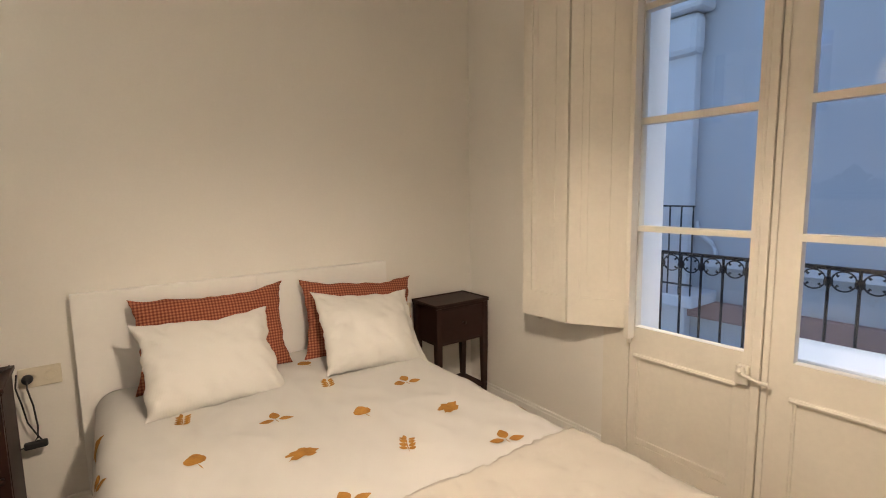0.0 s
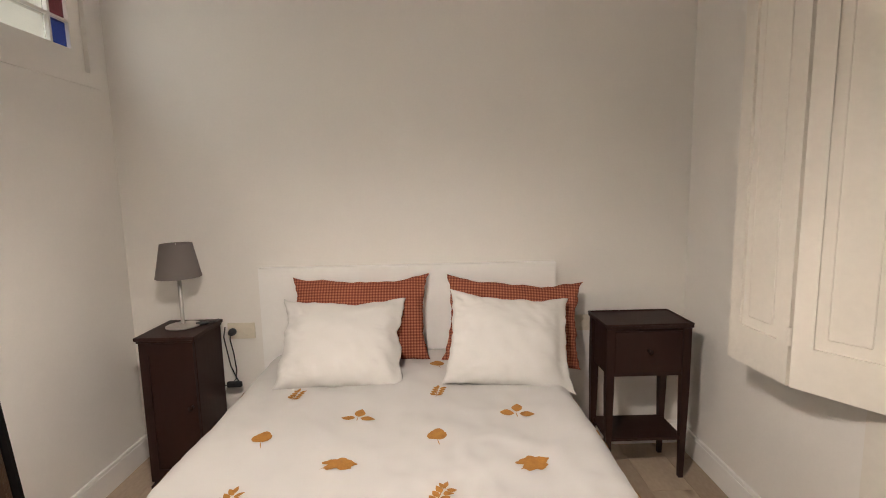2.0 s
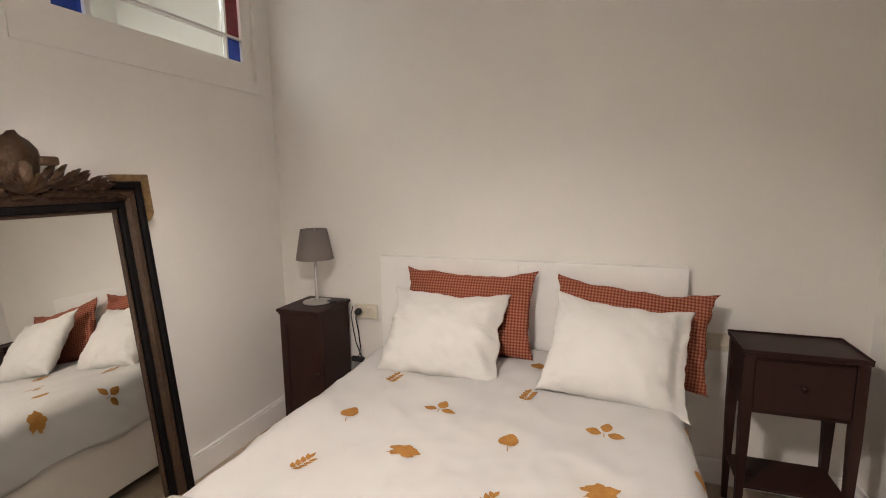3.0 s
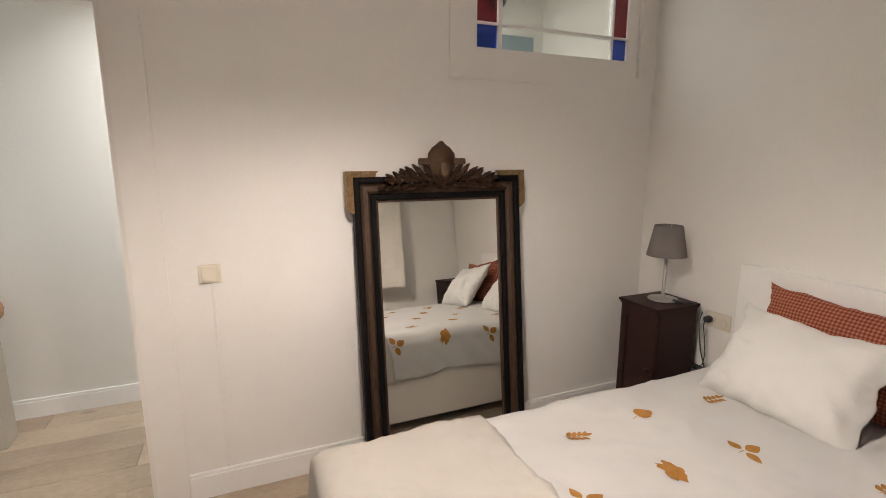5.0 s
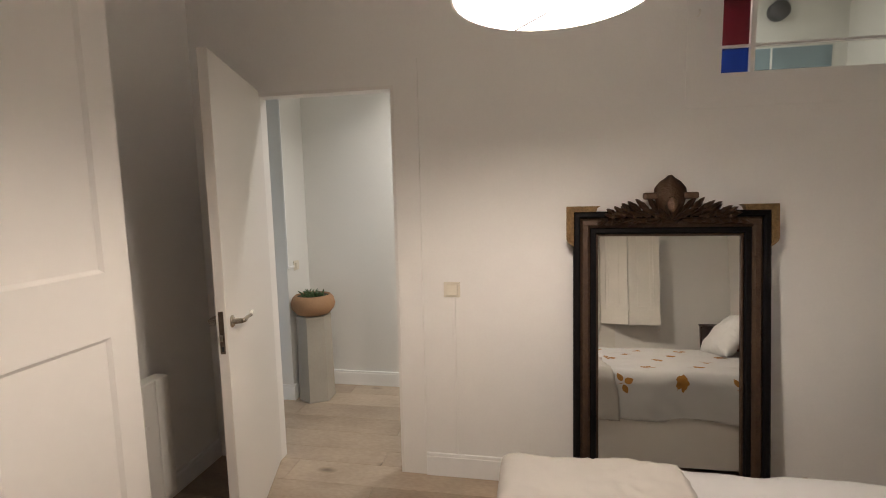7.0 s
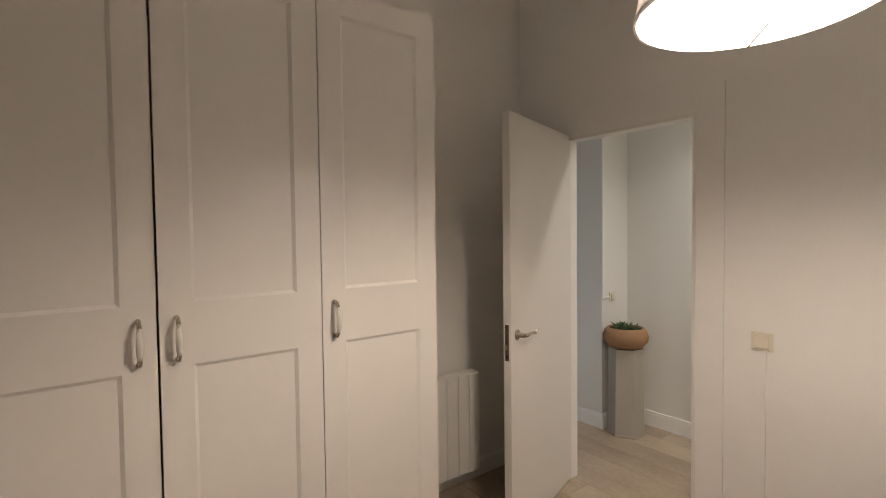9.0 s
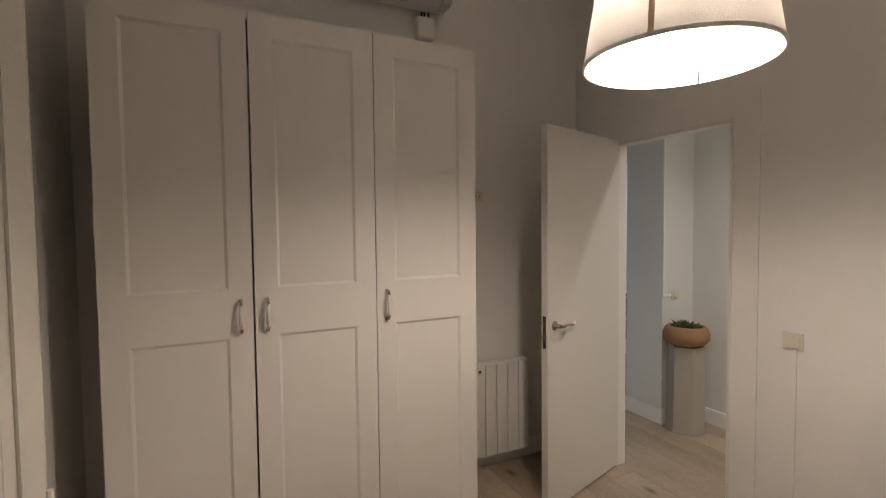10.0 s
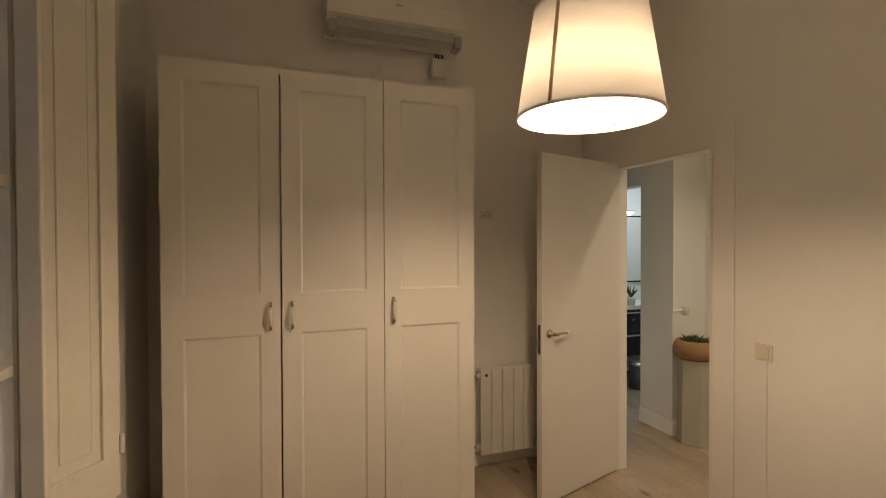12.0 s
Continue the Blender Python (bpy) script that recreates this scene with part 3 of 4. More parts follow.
# ---- the wardrobe ----
WX0, WX1, WY, WH = 0.288, 1.783, -0.430, 2.345
wd = thing("wardrobe", pose((WX0 + WX1) / 2, WY, 0), "tall white three-door wardrobe with panelled doors against the wall", "wardrobe")
hw = (WX1 - WX0) / 2
for s in (-1, 1):
    part("side_panel", box(*sorted((s * (hw - 0.020), s * (hw - 0.002))), -0.575, -0.022, 0, WH - 0.003, 0.001), LACQUER, wd)
part("top_panel", box(-hw + 0.020, hw - 0.020, -0.575, -0.022, WH - 0.022, WH - 0.003), LACQUER, wd)
part("bottom_panel", box(-hw + 0.020, hw - 0.020, -0.575, -0.022, 0.05, 0.068), LACQUER, wd)
part("back_panel", box(-hw + 0.020, hw - 0.020, -0.575, -0.567, 0.068, WH - 0.022), LACQUER, wd)
part("plinth_board", box(-hw + 0.020, hw - 0.020, -0.050, -0.035, 0.0, 0.05), LACQUER, wd)
for x in (-hw + 0.498, hw - 0.498):
    part("divider", box(x - 0.009, x + 0.009, -0.567, -0.14, 0.068, WH - 0.022), LACQUER, wd)
for i in range(3):
    x0, x1 = -hw + i * 0.4985, -hw + (i + 1) * 0.4985 - (0.004, 0.007, 0)[i]
    hs = [(x0 + 0.086, x1 - 0.086, 0.085, 1.098), (x0 + 0.086, x1 - 0.086, 1.285, 2.255)]
    d = part("door", slab("y", -0.018, 0.0, x0, x1, 0.03, WH, hs), LACQUER, wd)
    for h in hs:
        bm = box(h[0], h[1], -0.016, -0.009, h[2], h[3])
        own = bmesh.new()
        # sloped bead round the sunk panel
        a, b, c, e = h
        w = 0.011
        outer = [(a, -0.0005, c), (b, -0.0005, c), (b, -0.0005, e), (a, -0.0005, e)]
        inner = [(a + w, -0.0088, c + w), (b - w, -0.0088, c + w), (b - w, -0.0088, e - w), (a + w, -0.0088, e - w)]
        vo, vi = [own.verts.new(p) for p in outer], [own.verts.new(p) for p in inner]
        for k in range(4):
            own.faces.new((vo[k], vo[(k + 1) % 4], vi[(k + 1) % 4], vi[k]))
        part("door_panel", join(bm, own), LACQUER, d)
    hx = {0: x1 - 0.045, 1: x1 - 0.045, 2: x0 + 0.045}[i]
    part("handle", tube([(hx, 0.026, 1.135), (hx, 0.034, 1.150), (hx, 0.036, 1.180), (hx, 0.034, 1.212), (hx, 0.026, 1.227)],
                        [0.006, 0.0085, 0.0095, 0.0085, 0.006], 12), CERAMIC, d, "ivory ceramic bow handle", True)
    for z in (1.120, 1.242):
        bm = tube([(hx, 0.0, z), (hx, 0.018, z), (hx, 0.029, z + (0.016 if z < 1.2 else -0.016))], [0.008, 0.006, 0.007], 10)
        part("handle_mount", bm, BRASS, d, "dull bronze handle mount", True)

# ---- the air conditioner ----
ac = thing("air_conditioner", pose(0.595, YS, 2.755), "white wall-mounted air conditioner with a grey louvre", "air conditioner")
prof = [(0.001, 0.03), (0.001, 0.29), (0.16, 0.295), (0.195, 0.27), (0.20, 0.20), (0.195, 0.09), (0.17, 0.075), (0.10, 0.0), (0.03, -0.005)]
own = bmesh.new()
rings = [[own.verts.new((x, y, z)) for y, z in prof] for x in (-0.42, 0.42)]
for k in range(len(prof)):
    own.faces.new((rings[0][k], rings[0][(k + 1) % len(prof)], rings[1][(k + 1) % len(prof)], rings[1][k]))
own.faces.new(rings[0][::-1])
own.faces.new(rings[1])
part("body", own, LACQUER, ac)
own = bmesh.new()
loop = [(0.176, 0.072), (0.186, 0.070), (0.165, 0.025), (0.118, -0.012), (0.104, -0.006)]
rings = [[own.verts.new((x, y, z)) for y, z in loop] for x in (-0.36, 0.36)]
for k in range(len(loop)):
    own.faces.new((rings[0][k], rings[0][(k + 1) % len(loop)], rings[1][(k + 1) % len(loop)], rings[1][k]))
own.faces.new(rings[0][::-1])
own.faces.new(rings[1])
part("louvre", own, GREY_PLASTIC, ac, "grey curved louvre")
for s in (1, -1):
    part("end_cap", box(*sorted((s * 0.362, s * 0.421)), 0.06, 0.172, -0.012, 0.07, 0.02), GREY_PLASTIC, ac)
part("badge", box(-0.02, 0.02, 0.1995, 0.203, 0.175, 0.187, 0.001), GREY_PLASTIC, ac)
pb = thing("cable_box", pose(0.29, YS, 2.59), "small cream cover box for the air conditioner's pipes", "cable box")
part("cover", box(-0.055, 0.055, 0.001, 0.06, 0, 0.125, 0.012), LACQUER, pb)
bm = None
for x in (-0.03, 0.0, 0.02):
    bm = tube([(x, 0.03, 0.12), (x * 0.8, 0.032, 0.155)], 0.006, 8, bm)
part("pipe", bm, BLACK_RUBBER, pb)

# ---- the pendant lamp ----
pl = thing("pendant_lamp", pose(*PENDANT), "lit pendant lamp with a tapered cream cloth shade", "pendant lamp")
R0, R1, SH = 0.207, 0.158, 0.31
bm = lathe([(R0, 0), (R1, SH), (R1 - 0.002, SH), (R0 - 0.002, 0), (R0, 0)], 64, None, (0, 0, 0), False)
part("shade", bm, CREAM_CLOTH, pl, "cream cloth shade, glowing", True)
for r, z in ((R0, 0.003), (R1, SH - 0.003)):
    bm = lathe([(r + 0.0015, -0.004), (r + 0.0015, 0.004), (r - 0.004, 0.004), (r - 0.004, -0.004), (r + 0.0015, -0.004)], 64, None, (0, 0, z), False)
    part("rim_band", bm, CREAM_CLOTH, pl, "cream edge binding")
a = radians(25)
own = bmesh.new()
vs = []
for r, z in ((R0 + 0.001, 0), (R1 + 0.001, SH)):
    for da in (-0.028, 0.028):
        k = da * R0 / r
        vs.append(own.verts.new((r * math.cos(a + k), r * math.sin(a + k), z)))
own.faces.new((vs[0], vs[1], vs[3], vs[2]))
bmesh.ops.solidify(own, geom=own.faces[:], thickness=0.001)
part("seam", own, CREAM_TAPE, pl, "beige seam tape")
bm = None
for k in range(3):
    an = radians(55 + 120 * k)
    bm = tube([(0.02 * math.cos(an), 0.02 * math.sin(an), SH - 0.05), (R1 * math.cos(an), R1 * math.sin(an), SH - 0.004)], 0.002, 6, bm)
part("shade_ring_wire", bm, STEEL, pl)
bm = lathe([(0.012, 0.17), (0.022, 0.175), (0.022, 0.24), (0.012, 0.25)], 16)
lathe([(0.004, 0.25), (0.004, TOP - PENDANT.z - 0.03)], 8, bm)
part("cord_and_holder", bm, PLASTIC, pl)
bm = lathe([(0.045, TOP - PENDANT.z - 0.035), (0.05, TOP - PENDANT.z - 0.03), (0.05, TOP - PENDANT.z - 0.001)], 24)
part("ceiling_rose", bm, PLASTIC, pl)
bm = lathe([(0.004, 0.055), (0.02, 0.061), (0.03, 0.08), (0.031, 0.10), (0.024, 0.127), (0.014, 0.155), (0.013, 0.175)], 20)
bulb = part("bulb", bm, BULB, pl, "glowing bulb", True)
bulb.visible_shadow = False
bm = tube([(-0.080, -0.005, -0.003), (-0.183, -0.080, -0.003)], 0.0018, 6)
part("shade_spoke", bm, BLACK_RUBBER, pl, "thin dark shade spoke")

# ---- the bed ----
BX, TOPZ, HWID = 0.55, 0.556, 0.675
FOOT = 0.67


def wrinkle(x, y):
    """Soft folds of the bedding, in metres."""
    crease = 1 - abs(noise.noise(Vector((x * 4.3 + y * 1.7, y * 3.1 - x * 1.2, 9.2))))
    return 0.014 * noise.noise(Vector((x * 3.1, y * 3.7, 1.3))) + 0.006 * crease ** 9 + 0.0065 * noise.noise(Vector((x * 9 + y * 3, y * 8, 4.1))) \
        + 0.0026 * noise.noise(Vector((x * 26, y * 22 - x * 9, 7.7)))


def over(s, half, r):
    """Along a sheet that bends down over an edge: distance from the middle, and drop."""
    sign, d = (1 if s >= 0 else -1), abs(s)
    flat = half - r
    if d <= flat:
        return s, 0.0
    arc = r * math.pi / 2
    if d <= flat + arc:
        k = (d - flat) / r
        return sign * (flat + r * math.sin(k)), r * (1 - math.cos(k))
    e = d - flat - arc
    return sign * (half + 0.10 * e), r + e


def sheet_point(s, v, lift=0.0):
    """A place on the bedding: s runs across from the middle, v from the headboard's end to past the foot."""
    dx, dropx = over(s, HWID + lift, 0.085)
    y = v
    dropy = 0.0
    if v < FOOT + 0.06:
        e, dropy = over(FOOT + 0.06 - v, 0.06 + lift, 0.06)
        y = FOOT + 0.06 - e
    drop = max(dropx, dropy) + 0.25 * min(dropx, dropy)
    x = BX + dx
    w = wrinkle(x + 0.3 * dropx, y)
    # soft fullness along the hanging side
    if dropx > 0.05:
        x += math.copysign(1, s) * ((0.020 * noise.noise(Vector((v * 5.2 + dropx * 5, 2.0, dropx * 2.0))) + 0.009 * noise.noise(Vector((v * 13 - dropx * 9, 6.0, dropx * 3.0)))) * min(1, dropx * 6) + 0.006 * min(1, dropx * 6))
    return Vector((x, y, TOPZ + lift + w - drop))


bed = thing("bed", pose(BX, 2.66, 0), "double bed with a white padded headboard and white base", "bed")
off = Vector((-BX, -2.66, 0))


def moved(bm, v=off):
    bmesh.ops.translate(bm, verts=bm.verts, vec=v)
    return bm


hbm = box(-0.185, 0.5497, 2.636, 2.685, 0.0, 0.988, 0.002)
box(0.5503, 1.284, 2.636, 2.685, 0.0, 0.988, 0.002, hbm)
part("headboard", moved(hbm), TRIM, bed, "white headboard with a fine joint in the middle")
for x0, x1 in ((-0.125, -0.100), (1.200, 1.225)):
    part("side_rail", moved(box(x0, x1, FOOT + 0.02, 2.636, 0.05, 0.33, 0.004)), LACQUER, bed)
part("foot_rail", moved(box(-0.125, 1.225, FOOT + 0.0, FOOT + 0.02, 0.05, 0.33, 0.004)), LACQUER, bed)
part("mattress", moved(box(-0.095, 1.195, FOOT + 0.03, 2.632, 0.25, 0.525, 0.04)), LINEN, bed)
for x in (-0.08, 1.15):
    for y in (FOOT + 0.06, 2.55):
        part("leg", moved(box(x, x + 0.05, y, y + 0.05, 0, 0.06)), LACQUER, bed)


def sheet(name, mat, s0, s1, v0, v1, lift, label, category, step=0.017, ragged=0.0):
    own = bmesh.new()
    ns, nv = int((s1 - s0) / step), int((v1 - v0) / step)
    grid = []
    for j in range(nv + 1):
        row = []
        for i in range(ns + 1):
            s, v = s0 + (s1 - s0) * i / ns, v0 + (v1 - v0) * j / nv
            if ragged:
                v -= 0.045 * (s + 0.65) / 1.3 * j / nv
            if j == nv and ragged:
                v += ragged * noise.noise(Vector((s * 7, 3.3, 0))) + 0.35 * ragged * noise.noise(Vector((s * 40, 1.3, 0)))
            if i in (0, ns):
                s += (1 if i else -1) * 0.03 * noise.noise(Vector((v * 4.0, s, 5)))
            p = sheet_point(s, v, lift)
            if ragged:
                # thick, uneven wool
                q = Vector((s * 42, v * 42, 2.7))
                p += Vector((0.7 * math.copysign(1, s), 0.3, 1)) * (0.0055 * noise.noise(q) + 0.003 * noise.noise(q * 2.3))
            row.append(own.verts.new(p))
        grid.append(row)
    for a, b in zip(grid, grid[1:]):
        for i in range(ns):
            own.faces.new((a[i], a[i + 1], b[i + 1], b[i]))
    ob = part(name, own, mat, None, "", True)
    so = ob.modifiers.new("thick", "SOLIDIFY")
    so.thickness, so.offset = 0.012, -1
    return tagged(ob, label, category)


duvet = sheet("duvet", COVER, -0.91, 0.91, FOOT + 0.04, 2.60, 0.012, "white cotton duvet printed with ochre autumn leaves, on the bed", "duvet")
sheet("blanket", BLANKET, -0.94, 0.94, FOOT - 0.30, 1.242, 0.022, "plain cream woven blanket over the foot of the bed", "blanket", 0.014, 0.02)


def outline(kind):
    """Flat shapes of one printed motif: lists of points in metres."""
    def blade(cx, cy, ang, ln, wd):
        pts = []
        for k in range(14):
            t = k / 13
            w = wd * math.sin(math.pi * t ** 0.85) ** 0.9
            pts.append((t * ln, w))
        full = pts + [(a, -b) for a, b in pts[-2:0:-1]]
        c, s = math.cos(ang), math.sin(ang)
        return [(cx + a * c - b * s, cy + a * s + b * c) for a, b in full]
    if kind == "tri":
        return [blade(0.002, -0.003, radians(78), 0.056, 0.019), blade(-0.008, -0.012, radians(168), 0.052, 0.016), blade(0.010, -0.014, radians(-12), 0.054, 0.017),
                blade(-0.001, -0.038, radians(90), 0.034, 0.0016)]
    if kind == "sprig":
        out = [blade(-0.042, -0.006, radians(8), 0.088, 0.0016)]
        for k in range(4):
            x = -0.024 + 0.018 * k
            out += [blade(x, -0.001, radians(62), 0.031, 0.0085), blade(x - 0.004, -0.006, radians(-50), 0.029, 0.008)]
        return out + [blade(0.034, 0.005, radians(10), 0.03, 0.007)]
    if kind == "heart":
        pts = []
        for k in range(26):
            t = 6.28319 * k / 26
            r = 0.030 * (1 + 0.42 * math.exp(-11 * (1 - math.cos(t))) - 0.20 * math.exp(-6 * (1 + math.cos(t))) + 0.03 * math.sin(11 * t))
            pts.append((r * math.cos(t), r * math.sin(t) * 1.08))
        return [pts, blade(-0.055, -0.018, radians(22), 0.035, 0.0016)]
    pts = []
    for k in range(48):
        t = 6.28319 * k / 48
        r = 0.037 * (1 + 0.09 * math.sin(5 * t + 0.6) + 0.07 * math.sin(9 * t + 1.0) + 0.03 * math.sin(17 * t) - 0.25 * math.exp(-30 * (1 + math.cos(t - 0.2))))
        pts.append((r * math.cos(t) * 1.3, r * math.sin(t) * 0.88))
    return [pts, blade(-0.05, -0.022, radians(25), 0.03, 0.002)]


def motif(kind, x, v, turn):
    """One printed motif laid on the duvet; its place is given along the cloth."""
    own = bmesh.new()
    c, s = math.cos(turn), math.sin(turn)
    for shape in outline(kind):
        mx = sum(p[0] for p in shape) / len(shape)
        my = sum(p[1] for p in shape) / len(shape)
        rings = []
        for f in (1.0, 0.55):
            ring = []
            for a, b in shape:
                a, b = mx + (a - mx) * f, my + (b - my) * f
                p = sheet_point(x + a * c - b * s, v + a * s + b * c, 0.012)
                q1 = sheet_point(x + a * c - b * s + 0.01, v + a * s + b * c, 0.012)
                q2 = sheet_point(x + a * c - b * s, v + a * s + b * c + 0.01, 0.012)
                ring.append(own.verts.new(p + (q1 - p).cross(q2 - p).normalized() * 0.0022))
            rings.append(ring)
        for k in range(len(shape)):
            own.faces.new((rings[0][k], rings[0][(k + 1) % len(shape)], rings[1][(k + 1) % len(shape)], rings[1][k]))
        own.faces.new(rings[1])
    return part("leaf_print", own, PRINT, duvet)


rng = random.Random(4)
for c in range(-3, 4):
    x = 0.683 - BX + 0.2815 * c
    kinds = (("heart", 2.385), ("sprig", 2.105), ("heart", 1.778), ("sprig", 1.468), ("heart", 1.15)) if c % 2 == 0 else \
            (("round", 2.218), ("tri", 1.925), ("round", 1.603), ("tri", 1.302))
    for k, v in kinds:
        if 1.24 < v < 2.5:
            if k == "heart":
                turn = rng.uniform(-0.25, 0.25) + radians(78)
            elif k == "sprig":
                turn = radians(66) + rng.uniform(-0.25, 0.25)
            else:
                turn = rng.uniform(-0.3, 0.3)
            motif(k, x + rng.uniform(-0.008, 0.008), v + rng.uniform(-0.01, 0.01), turn)


def pillow(m, w, h, t, mat, label, seed, hem=0.0):
    """A filled pillow in its own x-z plane, standing on its lower edge, with dented sides and peaked corners.
    hem: the share of its half width at one end that is an empty, flat cloth edge."""
    own = bmesh.new()
    N = 44
    sides = {}
    for side in (-1, 1):
        for j in range(N + 1):
            for i in range(N + 1):
                u, v = 2 * i / N - 1, 2 * j / N - 1
                uf = u
                if hem and u > 0:
                    uf = min(1.0, u / (1 - hem))
                bulge = max(0.0, (1 - abs(uf) ** 2.8) * (1 - abs(v) ** 2.8)) ** 0.62 * (1 - 0.18 * v)
                pinch_u = 1 - 0.085 * (1 - v * v) ** 0.7 + 0.02 * noise.noise(Vector((v * 1.7, seed, u)))
                pinch_v = 1 - (0.15 if v > 0 else 0.03) * (1 - u * u) ** 0.7 + 0.035 * noise.noise(Vector((u * 1.6, seed + 4, v)))
                q = Vector((u * 1.7 + seed, v * 1.7, side * 0.7 + seed))
                wr = 0.20 * noise.noise(q * 1.1) + 0.045 * noise.noise(q * 2.9)
                # soft folds that gather towards the corners and the ends
                ends = abs(u) ** 3 + 0.5 * abs(v) ** 3
                fold = noise.noise(Vector((u * 4 + seed, v * 9 - u * 3, side * 2.0)))
                crease = 0.014 * noise.noise(Vector((u * 5 + v * 2 + seed, v * 3 - u, side))) * (0.35 + ends) \
                    + 0.009 * (1 - abs(fold)) ** 6 * (0.04 + 1.2 * ends) + 0.0008 * noise.noise(q * 9)
                x = u * w / 2 * pinch_u * (1 + 0.03 * abs(u * v) ** 3) + 0.010 * noise.noise(Vector((v * 3, seed, u))) + 0.007 * abs(u) ** 4 * noise.noise(Vector((v * 9, seed + 7, 0.5)))
                z = h / 2 + v * h / 2 * pinch_v * (1 + 0.04 * abs(u * v) ** 3) + 0.010 * noise.noise(Vector((u * 3, seed + 2, v))) + 0.004 * abs(v) ** 4 * noise.noise(Vector((u * 11, seed + 3, 1.5)))
                y = side * (bulge * t / 2 * (1 + wr) + crease * min(1, bulge * 3))
                if hem and uf >= 0.995:
                    # the empty end: two layers of cloth, waving and bent back
                    k = (u - (1 - hem)) / hem
                    y = side * 0.0022 + 0.020 * k * noise.noise(Vector((v * 3.4, seed + 1, k))) + 0.022 * k * k
                if bulge == 0 and side == 1 and not (hem and uf >= 0.995 and abs(u) < 1 and abs(v) < 1):
                    sides[side, i, j] = sides[-1, i, j]
                else:
                    sides[side, i, j] = own.verts.new((x, y, z))
    for side in (-1, 1):
        for j in range(N):
            for i in range(N):
                q = (sides[side, i, j], sides[side, i + 1, j], sides[side, i + 1, j + 1], sides[side, i, j + 1])
                if len(set(q)) == 4 and own.faces.get(q) is None:
                    own.faces.new(q)
    th = thing("pillow", m, label, "pillow", "pillows on the bed")
    ob = part("cushion", own, mat, th, "", True)
    ob.modifiers.new("round", "SUBSURF").levels = 1
    ob.modifiers["round"].render_levels = 1
    return th


pillow(pose(0.328, 2.455, 0.572, -17, 0.5, 1), 0.65, 0.40, 0.12, GINGHAM, "rust checked pillow standing against the headboard", 1.0)
pillow(pose(1.030, 2.435, 0.545, -19, 4.5, -2), 0.65, 0.405, 0.12, GINGHAM, "rust checked pillow leaning, tilted, against the headboard", 5.0)
pillow(pose(0.278, 2.185, 0.556, -41, 1, 2), 0.55, 0.42, 0.15, LINEN, "white pillow leaning on a rust checked pillow", 9.0, 0.1)
pillow(pose(0.975, 2.150, 0.556, -41, 5, -3), 0.545, 0.435, 0.16, LINEN, "white pillow leaning askew on a rust checked pillow", 14.0, 0.16)

# ---- the two bedside tables ----
bt = thing("bedside_cabinet", pose(-0.504, 2.5, 0), "dark mahogany bedside cabinet with a door", "bedside cabinet")
part("top", box(-0.131, 0.131, -0.160, 0.135, 0.726, 0.742, 0.003), MAHOGANY, bt)
bm = box(-0.120, -0.104, -0.128, 0.128, 0.04, 0.722, 0.002)
box(0.104, 0.120, -0.128, 0.128, 0.04, 0.722, 0.002, bm)
box(-0.104, 0.104, 0.115, 0.128, 0.04, 0.722, 0, bm)
box(-0.104, 0.104, -0.126, 0.115, 0.04, 0.06, 0, bm)
part("body", bm, MAHOGANY, bt)
dr = part("door", slab("y", -0.148, -0.1295, -0.118, 0.118, 0.065, 0.715, [(-0.080, 0.080, 0.12, 0.66)]), MAHOGANY, bt)
part("door_panel", box(-0.082, 0.082, -0.141, -0.132, 0.118, 0.662, 0.003), MAHOGANY, dr)
part("knob", tube([(0.098, -0.148, 0.42), (0.098, -0.162, 0.42), (0.098, -0.174, 0.42)], [0.006, 0.007, 0.012], 12), MAHOGANY, dr, "", True)
part("cornice", box(-0.126, 0.126, -0.153, 0.130, 0.714, 0.7255, 0.004), MAHOGANY, bt)
part("plinth", box(-0.125, 0.125, -0.150, 0.132, 0, 0.045, 0.004), MAHOGANY, bt)

st = thing("side_table", pose(1.636, 2.485, 0), "dark mahogany side table with tapered legs and a low shelf", "side table")
TW, TD = 0.198, 0.128
bm = box(-TW, TW, -TD, TD, 0.722, 0.738, 0.004)
for a, b in (((-TW, -TD), (TW, -TD)), ((TW, -TD), (TW, TD)), ((TW, TD), (-TW, TD)), ((-TW, TD), (-TW, -TD))):
    tube([(a[0] * 0.985, a[1] * 0.98, 0.740), (b[0] * 0.985, b[1] * 0.98, 0.740)], 0.005, 8, bm)
part("top", bm, MAHOGANY, st)
part("body", box(-TW + 0.022, TW - 0.022, -TD + 0.016, TD - 0.012, 0.497, 0.7215, 0.003), MAHOGANY, st)
part("drawer_front", box(-TW + 0.045, TW - 0.045, -TD + 0.008, -TD + 0.0165, 0.512, 0.708, 0.003), MAHOGANY, st)
part("knob", tube([(0, -TD + 0.009, 0.62), (0, -TD - 0.006, 0.62), (0, -TD - 0.016, 0.62)], [0.005, 0.006, 0.011], 12), MAHOGANY, st, "", True)
for sx in (-1, 1):
    for sy in (-1, 1):
        cx, cy = sx * (TW - 0.026), sy * (TD - 0.022)
        own = bmesh.new()
        lv = []
        for z, r in ((0.0, 0.010), (0.44, 0.018), (0.72, 0.018)):
            lv.append([own.verts.new((cx + a * r, cy + b * r, z)) for a, b in ((-1, -1), (1, -1), (1, 1), (-1, 1))])
        for a, b in zip(lv, lv[1:]):
            for k in range(4):
                own.faces.new((a[k], a[(k + 1) % 4], b[(k + 1) % 4], b[k]))
        own.faces.new(lv[0][::-1])
        own.faces.new(lv[-1])
        part("leg", own, MAHOGANY, st)
